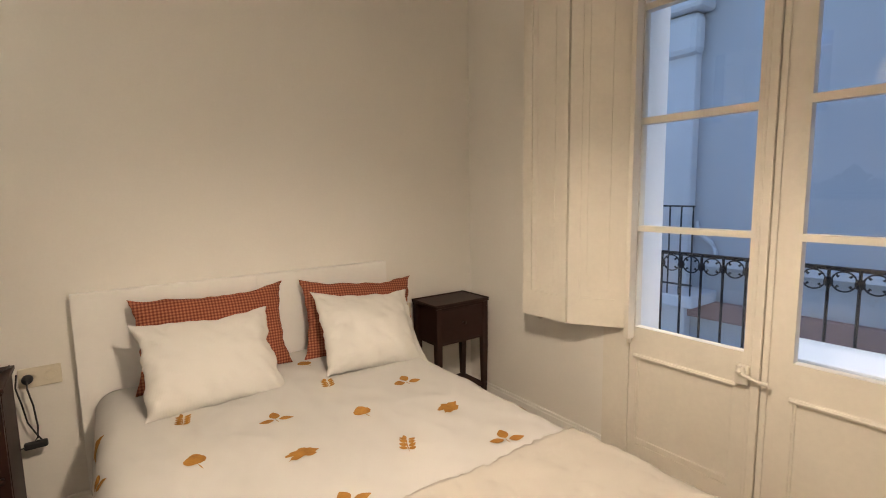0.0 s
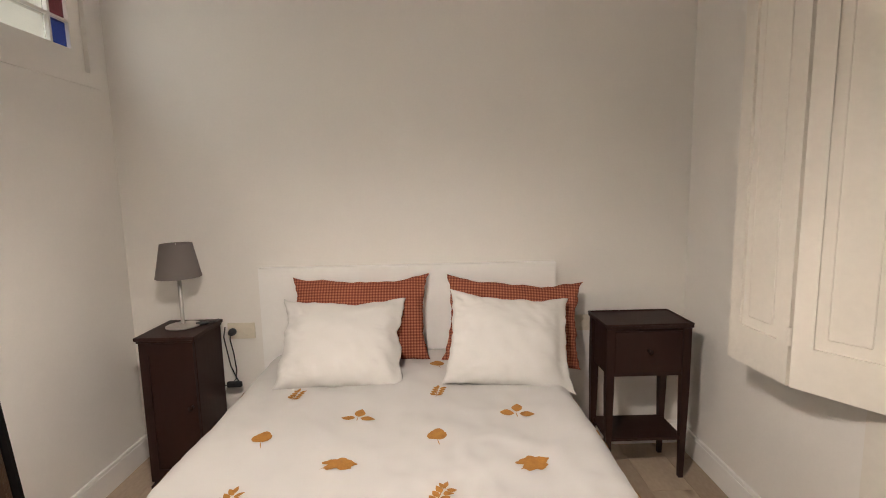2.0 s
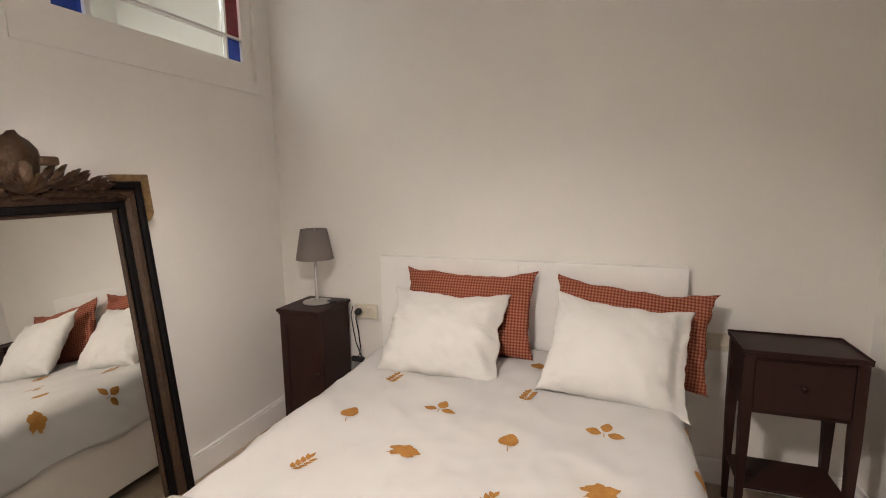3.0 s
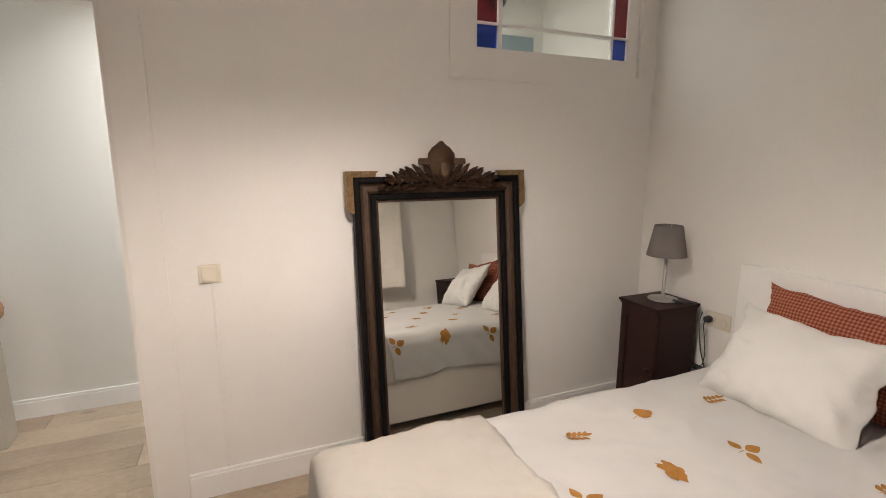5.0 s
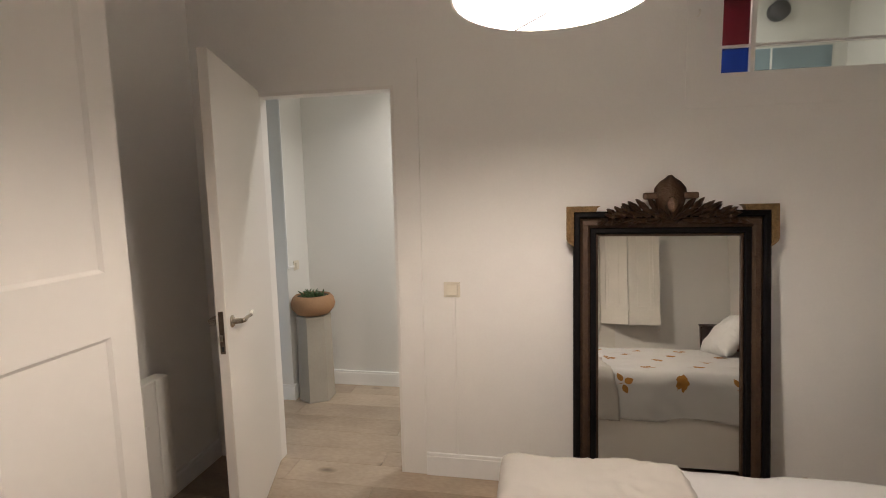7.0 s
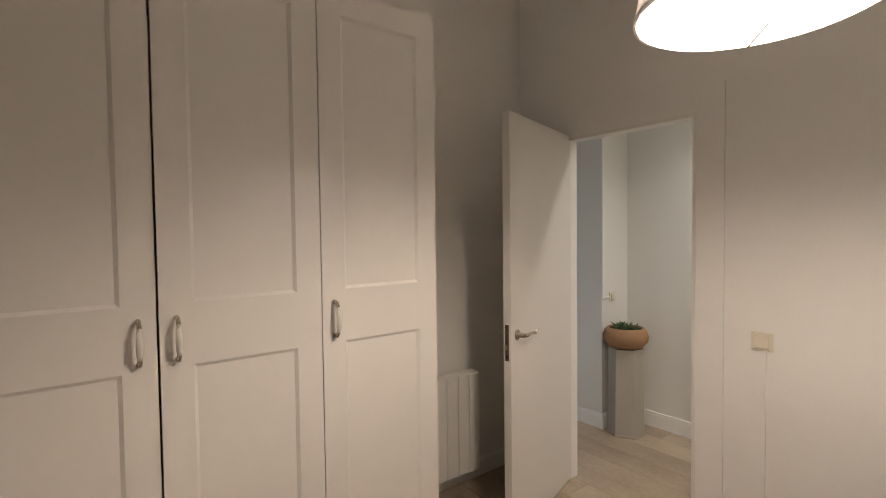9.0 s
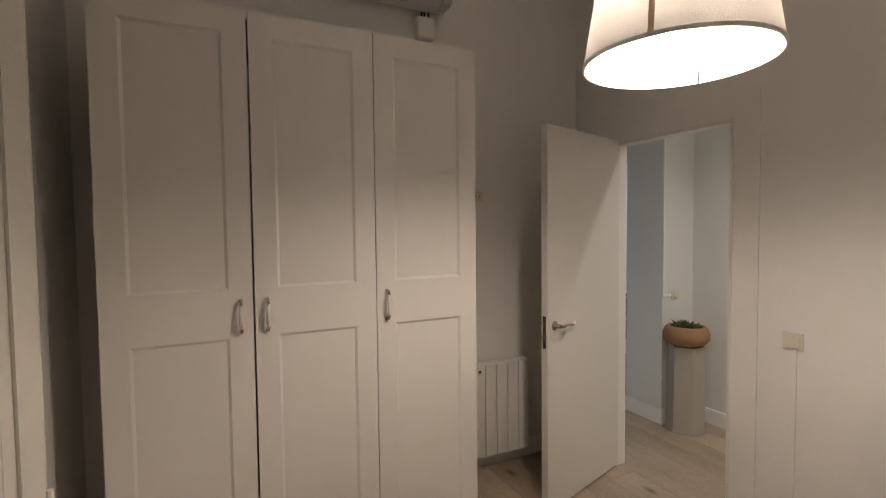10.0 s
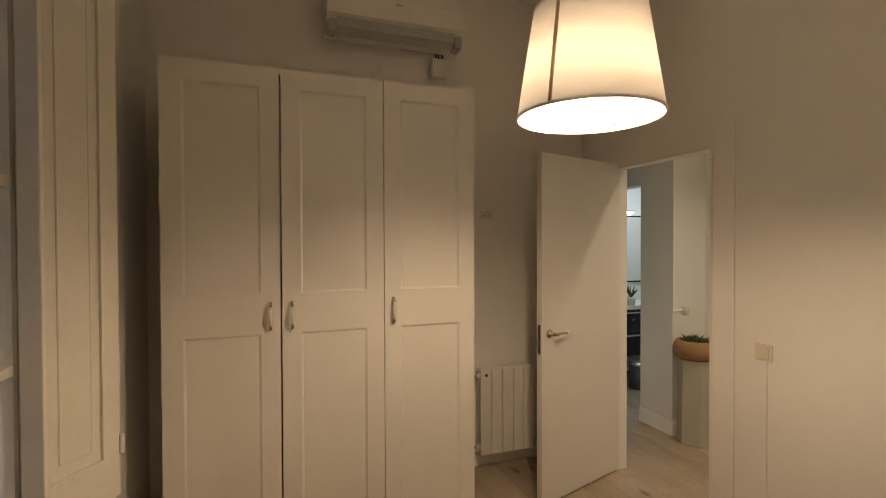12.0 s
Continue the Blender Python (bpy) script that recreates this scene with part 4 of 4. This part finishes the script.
part("shelf", box(-TW + 0.022, TW - 0.022, -TD + 0.014, TD - 0.018, 0.186, 0.201, 0.003), MAHOGANY, st)

# ---- the table lamp ----
tl = thing("table_lamp", pose(-0.505, 2.515, 0.743), "unlit table lamp with a grey cloth shade and steel foot", "table lamp")
part("foot", lathe([(0.072, 0), (0.075, 0.003), (0.074, 0.007), (0.02, 0.012), (0.012, 0.014)], 40), STEEL, tl, "round steel foot", True)
part("stem", lathe([(0.010, 0.013), (0.009, 0.02), (0.009, 0.30)], 16), STEEL, tl, "", True)
part("shade", lathe([(0.098, 0.235), (0.068, 0.392), (0.0665, 0.392), (0.0965, 0.235), (0.098, 0.235)], 48, None, (0, 0, 0), False), GREY_CLOTH, tl, "grey tapered cloth shade", True)
bm = None
for k in range(3):
    an = 2.0944 * k
    bm = tube([(0.006 * math.cos(an), 0.006 * math.sin(an), 0.30), (0.067 * math.cos(an), 0.067 * math.sin(an), 0.388)], 0.0015, 6, bm)
part("shade_wire", bm, STEEL, tl)
part("bulb", lathe([(0.008, 0.29), (0.013, 0.30), (0.022, 0.335), (0.014, 0.36), (0.002, 0.366)], 16), CERAMIC, tl, "", True)
kb = thing("lamp_switch", pose(-0.425, 2.535, 0.743, 0, 0, 25), "small black inline lamp switch lying on the cabinet", "switch")
part("body", box(-0.028, 0.028, -0.011, 0.011, 0, 0.014, 0.005), BLACK_RUBBER, kb)
part("cord", tube([(0.027, 0, 0.007), (0.06, 0.02, 0.004), (0.07, 0.06, 0.004)], 0.0028, 6), BLACK_RUBBER, kb)

# ---- the leaning mirror ----
TILT = math.degrees(math.asin(0.146 / 1.42))
mi = thing("mirror", pose(-0.624, 1.3665, 0.005, 0, -TILT, 0.4), "tall antique mirror, black and bronze frame, leaning on the wall", "mirror")
# own axes: x out into the room, y along the wall, z up the frame; the front lies at x = 0
HWD, HT = 0.415, 1.42


def ring_frame(name, y, z0, z1, w, x0, x1, mat, bevel, label=""):
    """Four mitred bars of one moulding."""
    own = bmesh.new()
    sec = [(x0, 0), (x1 - bevel, 0), (x1, bevel), (x1, w - bevel), (x1 - bevel, w), (x0, w)]
    corners = [(-y, z0, 1, 1), (y, z0, -1, 1), (y, z1, -1, -1), (-y, z1, 1, -1)]
    rows = [[own.verts.new((a, cy + sy * b, cz + sz * b)) for a, b in sec] for cy, cz, sy, sz in corners]
    for k in range(4):
        p, q = rows[k], rows[(k + 1) % 4]
        for i in range(len(sec)):
            own.faces.new((p[i], p[(i + 1) % len(sec)], q[(i + 1) % len(sec)], q[i]))
    return part(name, own, mat, mi, label)


ring_frame("outer_moulding", HWD, 0.0, HT - 0.025, 0.030, -0.045, 0.0, EBONY, 0.008, "black outer moulding")
ring_frame("middle_moulding", HWD - 0.030, 0.030, HT - 0.055, 0.044, -0.040, -0.004, GILT, 0.012, "worn bronze middle moulding")
ring_frame("inner_moulding", HWD - 0.074, 0.074, HT - 0.099, 0.028, -0.045, -0.012, EBONY, 0.006, "black inner moulding")
ring_frame("slip", HWD - 0.102, 0.102, HT - 0.127, 0.011, -0.045, -0.026, GILT, 0.003, "thin bronze slip")
part("mirror_glass", box(-0.044, -0.036, -HWD + 0.108, HWD - 0.108, 0.108, HT - 0.133), SILVERING, mi, "silvered mirror glass")
part("backing", box(-0.058, -0.0455, -HWD + 0.02, HWD - 0.02, 0.02, HT - 0.045), EBONY, mi)
# stepped ears at the upper corners
for s in (-1, 1):
    own = bmesh.new()
    pts = [(HWD - 0.100, HT - 0.026), (HWD - 0.105, HT - 0.010), (HWD - 0.118, HT), (HWD + 0.031, HT), (HWD + 0.031, HT - 0.150), (HWD + 0.024, HT - 0.166), (HWD + 0.008, HT - 0.180), (HWD - 0.001, HT - 0.185), (HWD - 0.001, HT - 0.026)]
    fr = [own.verts.new((-0.004, s * y, z)) for y, z in pts]
    bk = [own.verts.new((-0.04, s * y, z)) for y, z in pts]
    own.faces.new(fr)
    own.faces.new(bk[::-1])
    for k in range(len(pts)):
        own.faces.new((fr[k], fr[(k + 1) % len(pts)], bk[(k + 1) % len(pts)], bk[k]))
    part("corner_ear", own, GILT_BRIGHT, mi, "flaking gilded corner")


def carved_leaf(base, tip, w, x, lift):
    """A carved leaf with a raised, curled midrib."""
    own = bmesh.new()
    b, t = Vector((x, *base)), Vector((x, *tip))
    along = (t - b)
    side = Vector((0, -along.z, along.y)).normalized()
    rows = []
    for k in range(8):
        f = k / 7
        wd = w * math.sin(math.pi * min(0.98, f * 0.85 + 0.12)) ** 0.8 * (1 if k % 2 == 0 else 0.82)
        mid = b + along * f + Vector((lift * math.sin(math.pi * f) + 0.012 * f * f, 0, 0))
        rows.append([own.verts.new(mid - side * wd - Vector((0.010, 0, 0))), own.verts.new(mid + Vector((0.004, 0, 0))), own.verts.new(mid + side * wd - Vector((0.010, 0, 0)))])
    for p, q in zip(rows, rows[1:]):
        for i in range(2):
            own.faces.new((p[i], p[i + 1], q[i + 1], q[i]))
    bmesh.ops.solidify(own, geom=own.faces[:], thickness=0.008)
    return own


crest = None
CZ = HT - 0.065
rc = random.Random(21)
for s in (-1, 1):
    # laurel sprays in three rows: along the moulding, half raised, and standing
    for count, y0, dy, z0, an0, an1, ln0, ln1, w, dep in (
            (7, 0.045, 0.037, 0.000, -8, -20, 0.062, 0.058, 0.0125, 0.018),
            (6, 0.045, 0.036, 0.016, 24, 10, 0.078, 0.062, 0.0145, 0.010),
            (4, 0.050, 0.034, 0.030, 54, 40, 0.092, 0.070, 0.0155, 0.002),
            (4, 0.120, 0.034, 0.014, 50, 34, 0.090, 0.066, 0.0150, 0.004)):
        for k in range(count):
            f = k / (count - 1)
            by, bz = s * (y0 + dy * k), CZ + z0
            an = radians(an0 + (an1 - an0) * f + rc.uniform(-5, 5))
            ln = (ln0 + (ln1 - ln0) * f) * rc.uniform(0.9, 1.08)
            tip = (by + s * ln * math.cos(an), bz + ln * math.sin(an))
            crest = join(crest, carved_leaf((by, bz), tip, w, dep, 0.012))
    for k in range(3):
        crest = join(crest, carved_leaf((s * 0.004, CZ + 0.0), (s * (0.030 + 0.022 * k), CZ + 0.062 - 0.018 * k), 0.010, 0.034, 0.008))
    y0, y1 = sorted((s * 0.055, s * 0.116))
    crest = box(-0.004, 0.022, y0, y1, CZ + 0.090, CZ + 0.120, 0.008, crest)
    for k in range(5):
        own = bmesh.new()
        bmesh.ops.create_icosphere(own, subdivisions=1, radius=0.009)
        bmesh.ops.translate(own, verts=own.verts, vec=(0.014, s * (0.06 + 0.046 * k), CZ + 0.012 + 0.010 * (k % 2)))
        crest = join(crest, own)
part("crest_foliage", crest, CARVED, mi, "carved bronze leaf sprays")
own = bmesh.new()
prof = [(0.034, -0.015), (0.046, 0.03), (0.062, 0.08), (0.070, 0.115), (0.066, 0.142), (0.046, 0.168), (0.022, 0.184), (0.010, 0.196)]
grid = []
for w, z in prof:
    grid.append([own.verts.new((0.004 + 0.035 * math.cos(math.pi * (k / 10 - 0.5)) * (0.5 + 0.5 * math.sin(math.pi * min(1, (z + 0.03) / 0.22))), w * (k / 5 - 1), CZ + z)) for k in range(11)])
for a, b in zip(grid, grid[1:]):
    for k in range(10):
        own.faces.new((a[k], a[k + 1], b[k + 1], b[k]))
bmesh.ops.solidify(own, geom=own.faces[:], thickness=0.01)
bead = bmesh.new()
bmesh.ops.create_icosphere(bead, subdivisions=2, radius=0.028)
for v in bead.verts:
    v.co = Vector((0.034 + v.co.x * 0.5, v.co.y * 0.85, CZ + 0.065 + v.co.z * 1.35))
part("cartouche", join(own, bead), CARVED, mi, "carved bronze shell cartouche", True)

# ---- the hall ----
pd = thing("pedestal", pose(-1.705, -0.812, 0), "grey six-sided stone pedestal standing in the hall corner", "pedestal")
part("base", lathe([(0.130, 0), (0.132, 0.003), (0.132, 0.016), (0.129, 0.020)], 6), CONCRETE, pd)
part("shaft", lathe([(0.129, 0.020), (0.122, 0.612)], 6), CONCRETE, pd)
part("top", lathe([(0.122, 0.612), (0.124, 0.615), (0.124, 0.629), (0.121, 0.633)], 6), CONCRETE, pd)
po = thing("plant_pot", pose(-1.705, -0.812, 0.633), "round terracotta bowl planted with low green succulents", "plant pot")
part("bowl", lathe([(0.085, 0), (0.12, 0.012), (0.152, 0.05), (0.158, 0.085), (0.146, 0.125), (0.128, 0.145), (0.118, 0.147), (0.112, 0.135), (0.118, 0.118), (0.05, 0.112)], 40), TERRACOTTA, po, "", True)
own = bmesh.new()
bmesh.ops.create_circle(own, cap_ends=True, segments=24, radius=0.115)
for v in own.verts:
    v.co.z = 0.136
part("soil", own, SOIL, po)
rl = random.Random(8)
own = None
for k in range(20):
    an, r = rl.uniform(0, 6.283), 0.085 * rl.random() ** 0.6
    cx, cy = r * math.cos(an), r * math.sin(an)
    for q in range(4):
        a2, ln, up = rl.uniform(0, 6.283), rl.uniform(0.018, 0.045), rl.uniform(0.012, 0.05)
        own = tube([(cx, cy, 0.126), (cx + 0.5 * ln * math.cos(a2), cy + 0.5 * ln * math.sin(a2), 0.13 + up * 0.7), (cx + ln * math.cos(a2), cy + ln * math.sin(a2), 0.13 + up)],
                   [0.003, 0.006, 0.0012], 5, own)
part("foliage", own, LEAF, po)
hs = wall_plate("light_switch", pose(-1.765, -0.965, 0.985, 0, 0, 180), 0.07, 0.07, "ivory hall light switch with a surface cable channel", "switch")
part("rocker", box(-0.022, 0.022, -0.018, -0.008, -0.022, 0.022, 0.003), PLASTIC, hs)
bm = box(-0.125, -0.036, -0.010, -0.0005, -0.01, 0.004, 0.002)
box(-0.130, -0.118, -0.010, -0.0005, -0.008, 1.6, 0.002, bm)
part("cable_channel", bm, TRIM, hs, "thin white cable channel up the wall")
hp = thing("wall_picture", pose(HX, 2.36, 2.23), "blue-grey picture panel high on the hall wall", "picture")
part("panel", box(0.001, 0.016, -0.24, 0.24, 0, 0.13, 0.003), HALL_PICTURE, hp)
part("strip", box(0.016, 0.020, -0.11, -0.10, 0, 0.13), TRIM, hp, "thin white upright strip")
hl = thing("wall_spot", pose(HX, 2.28, 2.58), "small dark grey round wall spot in the hall", "wall lamp")
bm = lathe([(0.05, 0.001), (0.06, 0.006), (0.06, 0.05), (0.05, 0.06)], 24)
bmesh.ops.rotate(bm, verts=bm.verts, matrix=Matrix.Rotation(radians(90), 3, "Y"))
part("housing", bm, DARK_GREY, hl, "", True)

# ---- the washroom beyond ----
va = thing("washstand", pose(-2.5, -2.39, 0), "black washstand with drawers and a white top", "washstand")
bm = box(-0.45, 0.45, -0.225, 0.20, 0.30, 0.80, 0.003)
part("body", bm, BLACK_LACQUER, va)
for z0, z1 in ((0.31, 0.545), (0.555, 0.79)):
    d = part("drawer", box(-0.44, 0.44, 0.2005, 0.218, z0, z1, 0.003), BLACK_LACQUER, va)
    part("handle", tube([(-0.42, 0.228, z1 - 0.025), (0.42, 0.228, z1 - 0.025)], 0.008, 8), STEEL, d, "steel bar handle")
part("top", box(-0.46, 0.46, -0.226, 0.235, 0.80, 0.845, 0.006), CERAMIC, va, "white ceramic top")
for x in (-0.42, 0.42):
    part("leg", box(x - 0.015, x + 0.015, 0.15, 0.18, 0, 0.30), BLACK_LACQUER, va)
    part("leg", box(x - 0.015, x + 0.015, -0.2, -0.17, 0, 0.30), BLACK_LACQUER, va)
pp = thing("potted_plant", pose(-2.31, -2.20, 0.846), "small green plant in a white pot on the washstand", "potted plant")
part("pot", lathe([(0.042, 0), (0.054, 0.085), (0.050, 0.088), (0.045, 0.075)], 20), CERAMIC, pp, "", True)
own = None
for k in range(40):
    an, ln = rl.uniform(0, 6.283), rl.uniform(0.03, 0.085)
    own = tube([(0, 0, 0.07), (0.4 * ln * math.cos(an), 0.4 * ln * math.sin(an), 0.12), (ln * math.cos(an), ln * math.sin(an), rl.uniform(0.13, 0.215))], [0.003, 0.005, 0.001], 5, own)
part("foliage", own, LEAF, pp)
wm = thing("washroom_mirror", pose(-2.55, -2.62, 1.05), "washroom mirror in a thin black frame", "mirror")
part("frame", slab("y", 0.001, 0.03, -0.36, 0.36, 0, 0.78, [(-0.345, 0.345, 0.015, 0.765)]), BLACK_LACQUER, wm)
part("mirror_glass", box(-0.345, 0.345, 0.004, 0.012, 0.015, 0.765), SILVERING, wm)
ll = thing("mirror_lamp", pose(-2.52, -2.62, 1.86), "lit bar lamp above the washroom mirror", "wall lamp")
part("housing", box(-0.16, 0.16, 0.001, 0.05, 0.012, 0.03, 0.003), STEEL, ll)
part("light_bar", box(-0.155, 0.155, 0.01, 0.05, 0, 0.0115, 0.002), glowing("cool_light_bar", (0.85, 0.93, 1.0), 12), ll, "glowing light bar")
bn = thing("waste_bin", pose(-2.28, -2.05, 0), "small dark grey pedal bin on the floor", "bin")
part("drum", lathe([(0.085, 0), (0.088, 0.01), (0.092, 0.24)], 28), DARK_GREY, bn, "", True)
part("lid", lathe([(0.094, 0.241), (0.094, 0.255), (0.06, 0.275), (0.01, 0.28)], 28), STEEL, bn, "", True)

# ---- outside ----
setting(part("ground", box(-60, 60, -60, 60, -4.3, -4.2), STUCCO), "grey street paving below", "ground")
bl = thing("balcony", pose(2.27, 0.95, -0.06), "narrow balcony with a black wrought-iron railing", "balcony")
part("slab", box(0.0, 0.62, -1.3, 1.3, -0.14, 0.0, 0.01), PALE_STONE, bl)
RX = 0.50
for z, r in ((1.055, 0.012), (0.10, 0.010)):
    part("rail", box(RX - r, RX + r, -1.25, 1.25, z - 0.012, z + 0.008, 0.003), IRON, bl)
for k in range(21):
    y = -1.2 + 0.12 * k
    part("baluster", tube([(RX, y, 0.0), (RX, y, 1.05)], 0.0075, 8), IRON, bl)
    if k < 20:
        own = None
        pts = []
        for q in range(21):
            an = 2 * math.pi * q / 20
            pts.append((RX, y + 0.06 + 0.048 * math.cos(an), 0.992 + 0.048 * math.sin(an)))
        own = tube(pts, 0.0042, 6)
        for an in (0.8, 2.35, 3.9, 5.5):
            c, s = math.cos(an), math.sin(an)
            own = tube([(RX, y + 0.06 + 0.046 * c, 0.992 + 0.046 * s), (RX, y + 0.06 + 0.030 * c, 0.992 + 0.030 * s)], [0.004, 0.007], 6, own)
        part("scroll", own, IRON, bl)
    own = bmesh.new()
    bmesh.ops.create_icosphere(own, subdivisions=2, radius=0.021)
    for v in own.verts:
        v.co = Vector((RX + v.co.x * 0.8, y + v.co.y, 0.985 + v.co.z * 1.3))
    part("boss", own, IRON, bl)

ou = thing("outdoor_unit", pose(2.555, 0.70, -0.06), "white outdoor air-conditioning unit with a black grille, on the balcony", "outdoor unit")
part("casing", box(-0.17, 0.17, -0.41, 0.41, 0.05, 0.665, 0.012), EXTERIOR_WHITE, ou)
part("top_cover", box(-0.18, 0.18, -0.42, 0.42, 0.666, 0.695, 0.010), EXTERIOR_WHITE, ou)
part("grille_panel", box(-0.176, -0.1705, -0.38, 0.38, 0.10, 0.64, 0.002), BLACK_LACQUER, ou, "black grille panel")
for k in range(11):
    part("grille_bar", box(-0.182, -0.1765, -0.38, 0.38, 0.12 + 0.048 * k, 0.13 + 0.048 * k, 0.002), DARK_GREY, ou)
for y in (-0.30, 0.30):
    part("foot", box(-0.16, 0.16, y - 0.03, y + 0.03, 0.0, 0.05, 0.004), DARK_GREY, ou)

fa = thing("apartment_building", pose(6.2, 2.0, -4.2), "grey rendered apartment building across the narrow street", "building")
part("wall", box(0, 0.5, -12, 9, 0, 15), STUCCO, fa)
part("pilaster", box(-0.16, -0.001, 1.30, 1.72, 0, 8.2, 0.02), PALE_STONE, fa, "pale rendered pilaster")
bm = box(-0.35, -0.001, 1.15, 1.9, 7.7, 8.25, 0.05)
box(-0.55, -0.001, 0.9, 2.6, 8.25, 8.6, 0.06, bm)
box(-0.25, -0.001, 1.25, 1.8, 7.2, 7.7, 0.08, bm)
part("cornice_bracket", bm, PALE_STONE, fa, "moulded pale cornice bracket")
part("terracotta_band", box(-0.10, -0.001, -12, 3.5, 3.92, 4.16, 0.02), BRICK_BAND, fa, "reddish weathered band")
part("ledge", box(-0.9, -0.001, -12, 0.5, 3.3, 3.72, 0.03), PALE_STONE, fa, "pale ledge")
wf = part("window", slab("x", -0.05, -0.001, 1.74, 2.9, 4.5, 7.6, [(1.80, 2.8, 4.6, 7.5)]), PALE_STONE, fa)
part("pane", box(-0.02, -0.001, 1.80, 2.8, 4.6, 7.5), BLACK_LACQUER, wf, "dark window pane")
own = None
for k in range(9):
    own = tube([(-0.6, 1.5 + 0.11 * k, 4.3), (-0.6, 1.5 + 0.11 * k, 5.25)], 0.01, 6, own)
tube([(-0.6, 1.5, 5.25), (-0.6, 2.4, 5.25)], 0.015, 6, own)
part("balcony_railing", own, IRON, fa)
part("balcony_slab", box(-0.65, -0.001, 0.98, 2.45, 4.15, 4.3, 0.02), PALE_STONE, fa)
box_bm = slab("x", -0.12, -0.001, 1.32, 1.75, 6.45, 6.8, [(1.36, 1.71, 6.49, 6.76)])
part("vent_frame", box_bm, PALE_STONE, fa)
part("vent", box(-0.08, -0.002, 1.36, 1.71, 6.49, 6.76), GREY_PLASTIC, fa)
for z in (4.42, 5.36):
    part("far_rail", box(-0.63, -0.605, 1.0, 2.45, z, z + 0.02), IRON, fa)
for k in range(11):
    part("far_baluster", box(-0.624, -0.610, 1.01 + 0.14 * k, 1.024 + 0.14 * k, 4.3, 5.36), IRON, fa)
bm = tube([(-0.04, 1.26, 5.16), (-0.04, 1.25, 5.08), (-0.04, 1.19, 4.98), (-0.04, 1.07, 4.90), (-0.04, 1.02, 4.82), (-0.04, 1.0, 4.70)], 0.028, 10)
part("drain_pipe", bm, PALE_STONE, fa, "white curved drain pipe")
part("coping", box(-0.22, -0.001, -12, 1.05, 4.62, 4.70, 0.01), PALE_STONE, fa, "pale coping strip")
part("eaves", box(-0.8, -0.001, -12, 9, 10.2, 10.5, 0.05), PALE_STONE, fa)

# ---- floor of separate planks, last ----
bm = box(-3.02, XW - 0.03, -2.64, -0.97, -0.08, -0.012)
box(HX - 0.02, XW - 0.03, -0.97, YN + 0.02, -0.08, -0.012, 0, bm)
box(XW - 0.03, XE + 0.02, YS - 0.02, YN + 0.02, -0.08, -0.012, 0, bm)
sub = setting(part("floor", bm, OAK), "light oak laminate plank floor", "floor")
PW, PL = 0.193, 1.285
plank_meshes = {}


def plank(x0, x1, y0, y1):
    key = (round(x1 - x0, 3), round(y1 - y0, 3))
    if key not in plank_meshes:
        own = box(0.0008, key[0] - 0.0008, 0.0008, key[1] - 0.0008, -0.0115, 0.0, 0.0012, None, 1)
        plank_meshes[key] = bpy.data.meshes.new("plank")
        own.to_mesh(plank_meshes[key])
        own.free()
        plank_meshes[key].materials.append(OAK)
    ob = new("plank", plank_meshes[key])
    ob.parent = sub
    ob.location = (x0, y0, 0)


rp = random.Random(2)
for rx0, rx1, ry0, ry1 in ((-3.01, HX - 0.015, -2.63, -1.0), (HX - 0.015, XW - 0.03, -2.63, YN + 0.01), (XW - 0.03, XE + 0.01, YS - 0.01, YN + 0.01)):
    x = rx0
    while x < rx1 - 0.02:
        xe = min(x + PW, rx1)
        y = ry0
        ye = ry0 + rp.choice((0.3, 0.5, 0.75, 1.0, PL))
        while y < ry1 - 0.01:
            plank(x, xe, y, min(ye, ry1))
            y, ye = ye, ye + PL
        x = xe
